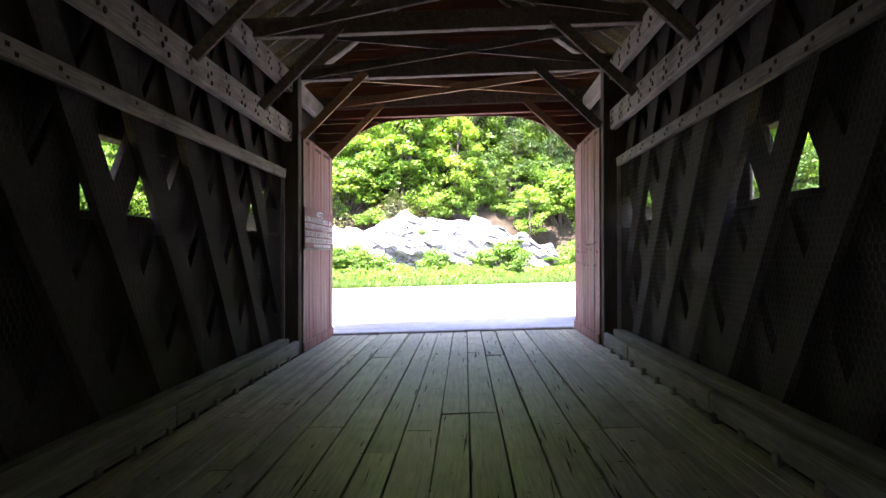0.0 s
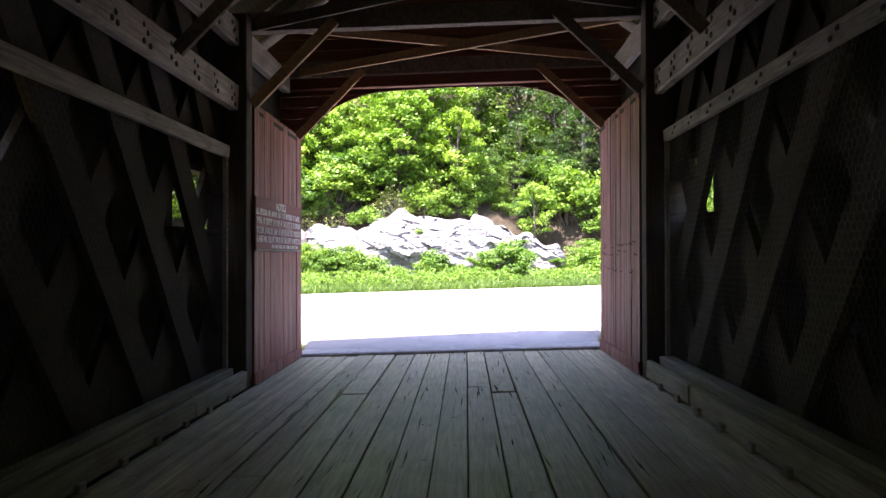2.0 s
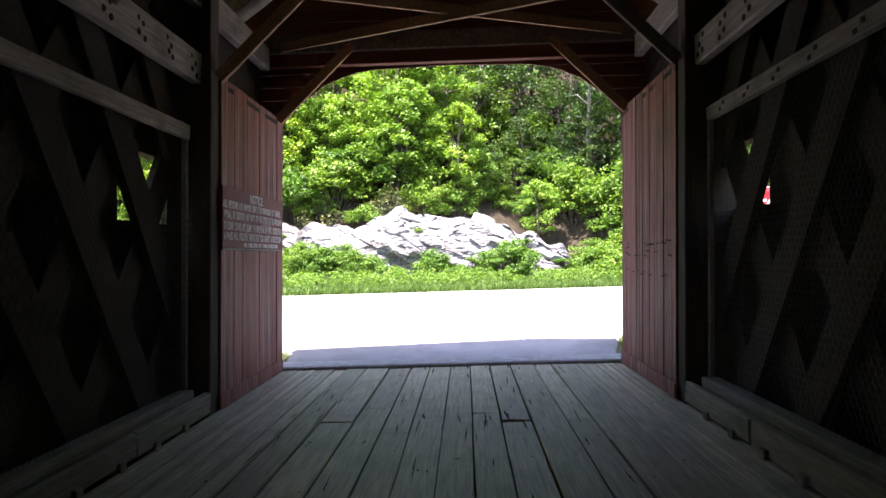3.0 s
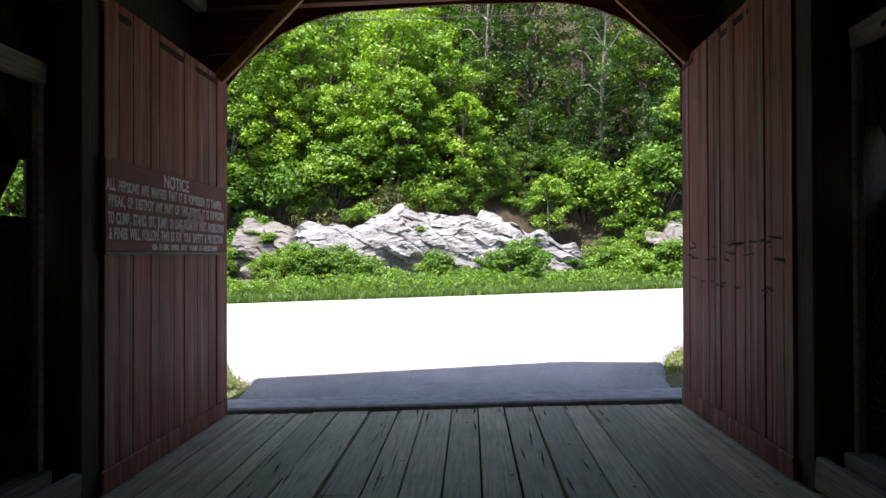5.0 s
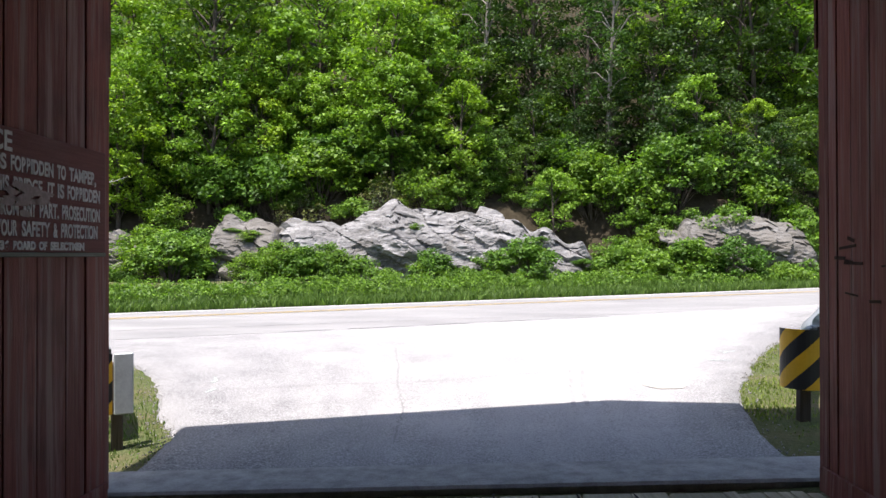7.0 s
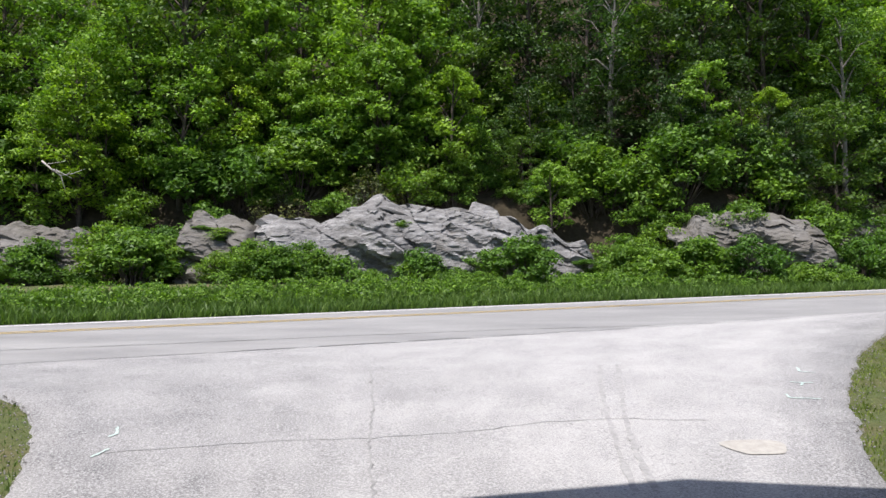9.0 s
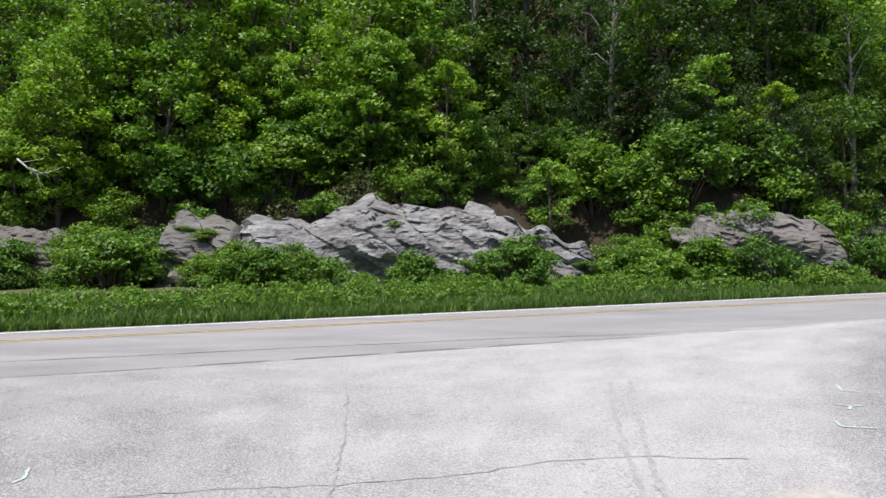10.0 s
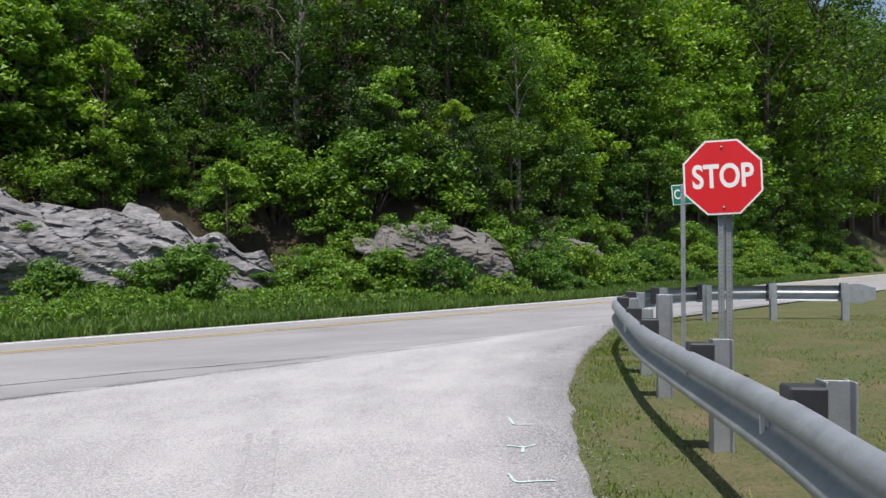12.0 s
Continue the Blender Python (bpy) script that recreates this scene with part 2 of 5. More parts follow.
def make_rock(name="schist_rock", moss=(0.54, (0, 0, 0))):
    m, nt, b = mat_base(name, 0.8, 0, 0.3)
    v = stretched(nt, 0.5, 1.0, 2.4, False)
    n = noise_tex(nt, v, 1.3, 8, 0.7)
    f = noise_tex(nt, stretched(nt, 2, 3, 9, False), 2.5, 6, 0.7)
    base = ramp(nt, n, [(0.34, (0.06, 0.058, 0.056)), (0.5, (0.155, 0.153, 0.152)), (0.64, (0.35, 0.347, 0.345))])
    base = mix(nt, 0.35, base, ramp(nt, f, [(0.36, (0.07, 0.068, 0.064)), (0.62, (0.36, 0.355, 0.35))]))
    mo = ramp(nt, noise_tex(nt, stretched(nt, 1, 1, 1, False), 0.8, 5, 0.7), [moss, (0.72, (0.85, 0.85, 0.85))])
    base = mix(nt, mo, base, (0.115, 0.103, 0.084))
    nt.links.new(base, b.inputs["Base Color"])
    bump(nt, b, f, 0.7, 0.05)
    return m


M_ASPH, M_ROAD, M_SOIL, M_ROCK = make_asphalt(), make_road(), make_soil(), make_rock()
M_ROCK_BROWN = make_rock("brown_rock", (0.32, (0.45, 0.45, 0.45)))

# ---- helpers for building ----
XC, SHEAR = -0.24, 0.03       # middle line of the bridge; it leans a little, the east side higher
RNG = np.random.default_rng(7)


def mesh_ob(name, verts, faces, material, parent=None, label="", smooth=False):
    me = bpy.data.meshes.new(name)
    me.from_pydata([tuple(v) for v in verts], [], [tuple(f) for f in faces])
    me.materials.append(material)
    if smooth:
        me.shade_smooth()
    ob = new(name, me)
    if parent is not None:
        ob.parent = parent
    if label:
        ob["label"] = label
    return ob


def part(name, bm, material, parent=None, label=""):
    me = bpy.data.meshes.new(name)
    bm.to_mesh(me)
    bm.free()
    me.materials.append(material)
    ob = new(name, me)
    if parent is not None:
        ob.parent = parent
    if label:
        ob["label"] = label
    return ob


def chamfered(sx, sy, sz, c):
    """A block about the origin with chamfered edges: vertices and faces."""
    h = np.array((sx, sy, sz)) / 2
    c = min(c, *(h * 0.9))
    V, idx = [], {}
    for i in (-1, 1):
        for j in (-1, 1):
            for k in (-1, 1):
                s = np.array((i, j, k))
                for a in range(3):
                    p = s * (h - c)
                    p[a] = s[a] * h[a]
                    idx[(i, j, k, a)] = len(V)
                    V.append(p)
    F = []
    for a in range(3):
        b, d = (a + 1) % 3, (a + 2) % 3
        for s in (-1, 1):
            q = []
            for (u, w) in ((-1, -1), (1, -1), (1, 1), (-1, 1)):
                k = [0, 0, 0]
                k[a], k[b], k[d] = s, u, w
                q.append(idx[(*k, a)])
            F.append(q if s > 0 else q[::-1])
        for u in (-1, 1):
            for w in (-1, 1):
                k0, k1 = [0, 0, 0], [0, 0, 0]
                k0[a], k0[b], k0[d] = -1, u, w
                k1[a], k1[b], k1[d] = 1, u, w
                q = [idx[(*k0, b)], idx[(*k1, b)], idx[(*k1, d)], idx[(*k0, d)]]
                F.append(q if u * w < 0 else q[::-1])
    for i in (-1, 1):
        for j in (-1, 1):
            for k in (-1, 1):
                q = [idx[(i, j, k, a)] for a in range(3)]
                F.append(q if i * j * k > 0 else q[::-1])
    return np.array(V), F


def block(name, size, m, material, parent=None, c=0.008, lean=True, wear=0.0, label=""):
    """One timber or plate of that size at the pose m; lean: it belongs to the leaning bridge."""
    V, F = chamfered(*size, c)
    if wear:
        V = V + RNG.normal(0, wear, V.shape)
    V = V @ np.array(m.to_3x3()).T + np.array(m.translation)
    if lean:
        V[:, 2] += SHEAR * (V[:, 0] - XC)
    return mesh_ob(name, V, F, material, parent, label)


def box(name, x0, x1, y0, y1, z0, z1, material, parent=None, c=0.008, lean=True, wear=0.0, label=""):
    return block(name, (x1 - x0, y1 - y0, z1 - z0), pose((x0 + x1) / 2, (y0 + y1) / 2, (z0 + z1) / 2), material, parent, c, lean, wear, label)


def timber(name, p, q, w, h, material, parent=None, c=0.008, lean=True, up=(0, 0, 1), wear=0.003, label=""):
    """A beam from p to q, w wide and h deep towards up."""
    p, q = Vector(p), Vector(q)
    d = (q - p).normalized()
    side = d.cross(Vector(up)).normalized()
    top = side.cross(d)
    m = Matrix((side, d, top)).transposed().to_4x4()
    m.translation = (p + q) / 2
    return block(name, (w, (q - p).length, h), m, material, parent, c, lean, wear, label)


def empty(name, x, y, z):
    """Parts of such a thing are modelled in world coordinates, so it sits at the origin."""
    return new(name, None)


def smooth(a, b, v):
    t = np.clip((v - a) / (b - a), 0, 1)
    return t * t * (3 - 2 * t)


def edge_z(x):
    x = np.clip(x, -30, 120)
    return 0.165 + 0.0105 * x + 0.00008 * x * x


def road_d(x, y):
    """Distance beyond the far edge of the road."""
    return (y - 33.0 - 0.4 * x) / 1.077


def hill_line(x):
    return np.maximum(39.4 + 0.4 * np.asarray(x, float), 43.6) + 0.0 * x + 0.8 * np.sin(x * 0.31) + 1.0 * smooth(-15, -10, x) * smooth(9, 5, x)


def ground_z(x, y):
    x, y = np.asarray(x, float), np.asarray(y, float)
    w = 1 - (1 - smooth(2, 10, x)) * (1 - smooth(17, 31, y))
    z = edge_z(x) * w - 0.03
    d = road_d(x, y)
    z = z + np.where(d > 0.3, 0.05 * np.clip(d - 0.3, 0, 9), 0)
    h = y - hill_line(x)
    z = z + 3.0 * smooth(-1.0, 2.2, h) + np.clip(h - 1.5, 0, 60) * 0.75 + np.clip(h - 61.5, 0, 500) * 0.12
    z = z + SHEAR * (np.clip(x, -4, 4) - XC) * smooth(24, 17, y)
    river = smooth(15.4, 13.5, y) * smooth(-45, -25, y)
    return z - 2.6 * river


# ---- ground ----
def axis_points(lo, hi, fine_lo, fine_hi, step):
    inner = np.arange(fine_lo, fine_hi + step / 2, step)
    out_hi, out_lo, s = [], [], step
    v = fine_hi
    while v < hi:
        s *= 1.35
        v += s
        out_hi.append(min(v, hi))
    v, s = fine_lo, step
    while v > lo:
        s *= 1.35
        v -= s
        out_lo.append(max(v, lo))
    return np.array(out_lo[::-1] + list(inner) + out_hi)


def sheet(name, xs, ys, zfun, material, keep=None, parent=None):
    X, Y = np.meshgrid(xs, ys)
    Z = zfun(X, Y)
    nx, ny = len(xs), len(ys)
    V = np.stack([X, Y, Z], -1).reshape(-1, 3)
    F = []
    for j in range(ny - 1):
        for i in range(nx - 1):
            if keep is None or keep((xs[i] + xs[i + 1]) / 2, (ys[j] + ys[j + 1]) / 2):
                a = j * nx + i
                F.append((a, a + 1, a + nx + 1, a + nx))
    return mesh_ob(name, V, F, material, parent, smooth=True)


def relief(x, y):
    z = ground_z(x, y)
    h = np.asarray(y) - hill_line(np.asarray(x))
    bumpy = 0.02 + 0.35 * smooth(0, 6, h)
    return z + bumpy * (np.sin(x * 1.7 + 0.6 * y) * np.cos(y * 1.3 - 0.4 * x))


M_LITTER = plain("leaf_litter", (0.045, 0.037, 0.024), 0.95, 0, 0.5, 3, 0.1, 0.6)
ground = tagged(sheet("ground", axis_points(-700, 700, -30, 40, 0.8), axis_points(-700, 700, -2, 60, 0.8), relief, M_SOIL),
       "rough grassy ground rising into a wooded hillside", "ground", kind="structure")
ground.data.materials.append(M_LITTER)
for poly in ground.data.polygons:
    c = poly.center
    if c.y - float(hill_line(c.x)) > 0.2 + 0.6 * math.sin(c.x * 1.9):
        poly.material_index = 1


def strip_sheet(name, left, right, n, material, lift, kind="structure", label="", category="", skirt=0.0):
    """A paved sheet between two border lines with as many points each, laid on the ground; a skirt runs its edges out into the soil."""
    left, right = np.array(left, float), np.array(right, float)
    cols = list(range(-1, n + 2)) if skirt else list(range(n + 1))
    V, F = [], []
    for a, b in zip(left, right):
        out = (b - a) / np.linalg.norm(b - a) * skirt
        for k in cols:
            p = a + (b - a) * min(max(k / n, 0), 1) + out * ((k > n) - (k < 0))
            V.append((p[0], p[1], float(ground_z(p[0], p[1])) + (lift if 0 <= k <= n else -0.03)))
    m = len(cols)
    for j in range(len(left) - 1):
        for k in range(m - 1):
            a = j * m + k
            F.append((a, a + 1, a + m + 1, a + m))
    return tagged(mesh_ob(name, V, F, material, smooth=True), label, category, kind=kind)


def resample(points, n):
    p = np.array(points, float)
    s = np.r_[0, np.cumsum(np.hypot(*np.diff(p, axis=0).T))]
    t = np.linspace(0, s[-1], n)
    return np.stack([np.interp(t, s, p[:, k]) for k in range(p.shape[1])], -1)


def on_road(xs, d):
    return np.array([(x, 33.0 + 0.4 * x + 1.077 * d) for x in xs])


ROAD_XS = np.arange(-90, 131, 1.0)
strip_sheet("road", on_road(ROAD_XS, -6.6), on_road(ROAD_XS, 0.25), 6, M_ROAD, 0.045, label="grey asphalt country road", category="road")
apron_left = resample([(-2.72, 16.2), (-2.78, 17.3), (-3.36, 18.3), (-3.72, 19.1), (-4.08, 19.9), (-4.92, 21.2), (-5.85, 21.95), (-8.5, 22.9), (-12, 21.6), (-17, 19.6)], 30)
apron_right = resample([(2.2, 16.2), (2.35, 17.5), (2.85, 19.0), (3.57, 20.6), (4.15, 21.7), (5.74, 24.3), (7.46, 26.5), (10.9, 30.3), (15, 32.4), (21, 34.4)], 30)
rag = np.random.default_rng(4)
apron_left = resample(apron_left, 150)
apron_right = resample(apron_right, 150)
apron_left[3:, 0] -= 0.03 * np.abs(rag.normal(0, 1, 147))
apron_right[3:, 0] += 0.03 * np.abs(rag.normal(0, 1, 147))
pavement = strip_sheet("pavement", apron_left, apron_right, 24, M_ASPH, 0.052, label="dusty pale asphalt junction with tyre tracks", category="pavement", skirt=0.07)
lanes = pavement.data.attributes.new("lane", "FLOAT_VECTOR", "POINT")      # across the strip, and along it in plan units
lanes.data.foreach_set("vector", np.array([(min(max(k / 24, 0), 1), 0.28 * j, 0.0) for j in range(150) for k in range(-1, 26)], np.float32).ravel())
box("approach_slab", -2.95, 2.55, 15.68, 16.22, -0.35, 0.032, M_CONC, lean=True, c=0.02)
tagged(bpy.data.objects["approach_slab"], "grey concrete slab at the end of the deck", "slab", kind="structure")
tagged(box("abutment", -4.2, 3.8, 15.0, 15.72, -3.0, -0.12, M_CONC, lean=False), "grey concrete abutment below the deck end", "abutment", kind="structure")
strip_sheet("edge_line", on_road(ROAD_XS, -0.16), on_road(ROAD_XS, 0.0), 1, M_WLINE, 0.051, label="white painted edge line", category="road marking")
for off in (-1.55, -1.8):
    strip_sheet("centre_line", on_road(ROAD_XS, off), on_road(ROAD_XS, off + 0.11), 1, M_YLINE, 0.051, label="yellow painted centre line", category="road marking")



def ribbon(name, points, width, material, lift, seed, label, category, ragged=0.03, n=40):
    """A narrow uneven strip painted or cracked into the pavement."""
    rng = np.random.default_rng(seed)
    P = resample(points, n) + rng.normal(0, ragged, (n, 2))
    V, F = [], []
    for i in range(n):
        d = P[min(i + 1, n - 1)] - P[max(i - 1, 0)]
        d = d / np.linalg.norm(d)
        q = np.array((-d[1], d[0])) * width * rng.uniform(0.5, 1.4) / 2
        for e in (-1, 1):
            x, y = P[i] + e * q
            V.append((x, y, float(ground_z(x, y)) + lift))
    F = [(2 * i, 2 * i + 1, 2 * i + 3, 2 * i + 2) for i in range(n - 1)]
    return tagged(mesh_ob(name, V, F, material), label, category, kind="structure")


ribbon("pavement_crack", [(-1.5, 23.4), (-1.35, 22.6), (-1.13, 20.8), (-1.03, 19.6), (-0.83, 18.2), (-0.8, 16.9)], 0.018, M_CRACK, 0.058, 1, "ragged grey crack along the pavement", "crack", 0.012, 70)
ribbon("pavement_crack", [(-3.31, 19.42), (-1.9, 19.68), (-1.06, 19.71), (0.0, 19.93), (0.54, 20.19), (1.2, 20.28), (2.06, 20.15)], 0.012, M_CRACK, 0.058, 2, "thin grey crack across the pavement", "crack", 0.012, 60)
ribbon("pavement_joint", [(-16, 22.3), (-7.75, 25.1), (-5.24, 25.81), (-2.43, 26.67), (0.755, 27.5), (3.6, 27.95)], 0.045, M_CRACK, 0.06, 3, "dark joint between road and junction", "joint", 0.015, 80)
for k, b in enumerate((0.0, 0.16)):
    ribbon("tyre_track", [(1.72 + b * 1.5, 23.4), (1.62 + b * 1.5, 22.9), (1.45 + b * 1.4, 22.0), (1.18 + b, 20.3), (1.026 + b * 0.9, 19.2), (0.92 + b * 0.9, 18.2)], 0.05, M_TYRE, 0.0575, 5 + k, "faint grey tyre track", "tyre track", 0.006)
for k, pts in enumerate(([(3.27, 21.4), (3.23, 21.2), (3.50, 21.1)], [(4.18, 23.07), (4.07, 22.78), (4.24, 22.7)], [(3.65, 22.12), (3.74, 22.01), (3.87, 22.03)], [(3.74, 22.01), (3.67, 21.88)],
                        [(-3.44, 19.9), (-3.42, 20.0), (-3.52, 20.25)], [(-3.3, 19.3), (-3.26, 19.53)])):
    pts = [(x + 0.03, y - 0.14) for x, y in pts] if k < 4 else pts
    ribbon("survey_mark", pts, 0.03, M_MARK, 0.06, 20 + k, "pale green-white sprayed survey mark", "road marking", 0.004, 14)
V = [(2.13 + 0.24 * math.cos(t) * (1 + 0.15 * math.sin(3 * t)), 19.2 + 0.27 * math.sin(t) * (1 + 0.2 * math.cos(2 * t)), 0) for t in np.linspace(0, 6.28, 25)[:-1]]
tagged(mesh_ob("sand_patch", [(x, y, float(ground_z(x, y)) + 0.059) for x, y, _ in V], [tuple(range(24))], M_SAND), "thin patch of tan sand on the pavement", "sand", kind="structure")

# ---- bridge ----
Y0, Y1 = -18.0, 15.6
DECK_Z = 0.0


def lattice(x_in, side):
    """Town lattice truss: two layers of crossing planks, lower and upper chords."""
    t = tagged(empty("lattice_truss", 0, 0, 0), "weathered brown plank lattice truss of crossing diagonals", "truss", "trusses")
    run = 3.5
    for layer, sgn in ((0.0, 1), (0.085, -1)):
        y = (9.0 if sgn > 0 else 5.94) - 1.165 * 28
        while y < 15.3:
            a, b = (y, y + run) if sgn > 0 else (y + run, y)
            x = x_in + side * (0.05 + layer)
            lo, hi = Vector((x, b, -0.35)), Vector((x, a, 4.55))
            f0, f1 = 0.0, 1.0
            if max(a, b) > 12.85:
                f = (12.85 - b) / (a - b)
                f0, f1 = (f, 1.0) if b > a else (0.0, f)
            if f1 - f0 < 0.03:
                y += 1.165
                continue
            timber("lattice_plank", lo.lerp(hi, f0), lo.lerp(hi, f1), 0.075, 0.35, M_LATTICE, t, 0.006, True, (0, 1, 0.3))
            y += 1.165
    return t


lattice(-2.93, -1)
lattice(2.46, 1)


def long_beams(x, side):
    """Inner chord beams, mesh rails and kerb of one side."""
    s = side
    g = tagged(empty("chord_beam", 0, 0, 0), "grey bolted chord beam along the truss", "beam", "chord beams")
    for y0, y1 in ((Y0, -7.2), (-7.2, 2.1), (2.1, 13.2)):
        box("beam_plank", min(x, x - s * 0.11), max(x, x - s * 0.11), y0, y1, 3.38, 3.68, M_BEAM, g, 0.012, True, 0.004)
    g2 = tagged(empty("upper_chord_beam", 0, 0, 0), "grey weathered upper chord beam", "beam", "chord beams")
    for y0, y1 in ((Y0, -6.0), (-6.0, 4.6), (4.6, 15.3)):
        box("beam_plank", min(x, x - s * 0.12), max(x, x - s * 0.12), y0, y1, 4.16, 4.46, M_BEAM, g2, 0.012, True, 0.004)
    for gg, z in ((g, 3.53), (g2, 4.31)):
        y = 0.85
        while y < 12.9:
            for dy, dz in ((0, 0.08), (0.1, 0.02), (0.03, -0.05), (0.14, -0.09)):
                m = pose(x - s * 0.121 if gg is g2 else x - s * 0.111, y + dy + RNG.normal(0, 0.012), z + dz + RNG.normal(0, 0.01) + SHEAR * (x - XC), 0, 90, 0)
                bm = bmesh.new()
                bmesh.ops.create_cone(bm, cap_ends=True, segments=8, radius1=0.03, radius2=0.026, depth=0.012, matrix=m)
                part("trunnel", bm, M_DARK, gg, "dark round peg end")
            y += 0.5825
    r = tagged(empty("screen_rail", 0, 0, 0), "grey wooden rail above the wire screen", "rail", "screen rails")
    for y0, y1 in ((Y0, -3.0), (-3.0, 4.9), (4.9, 12.64)):
        box("rail_board", min(x + s * 0.02, x - s * 0.04), max(x + s * 0.02, x - s * 0.04), y0, y1, 2.79, 2.93, M_BEAM, r, 0.006, True, 0.003)
    for y in np.arange(1.1, 12.5, 0.5825):
        for dy, dz in ((0, 0.02), (0.09, -0.025)):
            block("nail_stain", (0.006, 0.045, 0.035), pose(x - s * 0.0415, y + dy, 2.86 + dz), M_DARK, r, 0.002, label="dark nail stain")
    box("end_stile", min(x + s * 0.02, x - s * 0.03), max(x + s * 0.02, x - s * 0.03), 12.58, 12.64, 0.26, 2.79, M_BEAM, r, 0.005)
    c = tagged(empty("kerb", 0, 0, 0), "grey-green weathered timber kerb on blocks", "kerb", "kerbs")
    for y0, y1 in ((Y0, -4.0), (-4.0, 5.2), (5.2, 12.62)):
        box("cap_board", min(x + s * 0.06, x - s * 0.10), max(x + s * 0.06, x - s * 0.10), y0, y1, 0.16, 0.29, M_KERB, c, 0.01, True, 0.004)
    xi = x - s * 0.15
    for y0, y1 in ((Y0, -2.0), (-2.0, 3.1), (3.12, 7.9), (7.92, 11.1), (11.12, 12.75)):
        box("kerb_board", min(xi, xi - s * 0.07), max(xi, xi - s * 0.07), y0, y1, 0.02, 0.225, M_KERB, c, 0.012, True, 0.006)
    y = -1.0
    while y < 12.6:
        box("kerb_block", min(xi + s * 0.1, xi - s * 0.1), max(xi + s * 0.1, xi - s * 0.1), y, y + 0.1, -0.02, 0.07, M_KERB, c, 0.008)
        y += 0.62
    return g


long_beams(-2.84, -1)
long_beams(2.37, 1)


def hex_screen(x, y0, y1, z0, z1, cell, label):
    """Chicken wire: each hexagon side a thin three-sided wire."""
    w, r = cell, 0.0014
    hgt = cell * 1.1
    ny, nz = int((y1 - y0) / w), int((z1 - z0) / (hgt * 0.75))
    P, Q = [], []
    for j in range(nz):
        zc = z0 + j * hgt * 0.75
        off = (j % 2) * w / 2
        yc = y0 + off + np.arange(ny) * w
        one = np.full(ny, zc)
        P.append(np.stack([yc, one + hgt * 0.25], 1)); Q.append(np.stack([yc + w / 2, one + hgt * 0.5], 1))
        P.append(np.stack([yc + w / 2, one + hgt * 0.5], 1)); Q.append(np.stack([yc + w, one + hgt * 0.25], 1))
        P.append(np.stack([yc, one - hgt * 0.25], 1)); Q.append(np.stack([yc, one + hgt * 0.25], 1))
    P, Q = np.concatenate(P), np.concatenate(Q)
    d = Q - P
    d /= np.linalg.norm(d, axis=1, keepdims=True)
    nrm = np.stack([-d[:, 1], d[:, 0]], 1)
    n = len(P)
    V = np.zeros((n, 6, 3))
    for k, (a, b) in enumerate(((0.0, 1.0), (0.87, -0.5), (-0.87, -0.5))):
        for e, S in enumerate((P, Q)):
            V[:, e * 3 + k, 0] = x + b * r
            V[:, e * 3 + k, 1:] = S + nrm * a * r
    V = V.reshape(-1, 3)
    V[:, 0] += 0.012 * np.sin(V[:, 1] * 2.1) * np.sin(V[:, 2] * 3.0)
    V[:, 2] += SHEAR * (V[:, 0] - XC)
    base = np.arange(n)[:, None, None] * 6
    F = (base + np.array([[0, 1, 4, 3], [1, 2, 5, 4], [2, 0, 3, 5]])[None]).reshape(-1, 4)
    return tagged(mesh_ob("wire_screen", V, F.tolist(), M_WIRE), label, "wire mesh", "wire screens", "stuff")


for sx in (-2.83, 2.36):
    hex_screen(sx, 1.6, 12.6, 0.29, 2.82, 0.068, "fine hexagonal chicken wire in front of the lattice")
    hex_screen(sx - 0.005 if sx < 0 else sx + 0.005, 3.0, 13.1, 3.68, 4.18, 0.068, "fine hexagonal chicken wire between the chord beams")


def siding(x, side, windows, name):
    """Vertical boards outside the truss, with window holes."""
    w = tagged(new(name, None), "dark unpainted vertical board siding seen from within", "wall", kind="structure")
    cuts = {round(Y0 + 0.27 * k, 3) for k in range(int((15.3 - Y0) / 0.27) + 2)}
    for (a, e, z0, z1) in windows:
        cuts = {c for c in cuts if min(abs(c - a), abs(c - e)) > 0.05} | {a, e}
    cuts = sorted(cuts)
    for y, yb in zip(cuts[:-1], cuts[1:]):
        yc = (y + yb) / 2
        spans = [(-0.6, 4.6)]
        for (a, e, z0, z1) in windows:
            if a < yc < e:
                spans = [(-0.6, z0), (z1, 4.6)]
        for z0, z1 in spans:
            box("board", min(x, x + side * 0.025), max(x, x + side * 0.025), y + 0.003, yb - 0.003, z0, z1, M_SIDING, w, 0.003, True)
    for (a, e, z0, z1) in windows:
        box("window_sill", min(x - side * 0.12, x + side * 0.06), max(x - side * 0.12, x + side * 0.06), a - 0.15, e + 0.15, z0 - 0.06, z0, M_LATTICE, w, 0.006, True)
        box("window_head", min(x - side * 0.1, x + side * 0.04), max(x - side * 0.1, x + side * 0.04), a - 0.15, e + 0.15, z1, z1 + 0.07, M_LATTICE, w, 0.006, True)
    return w


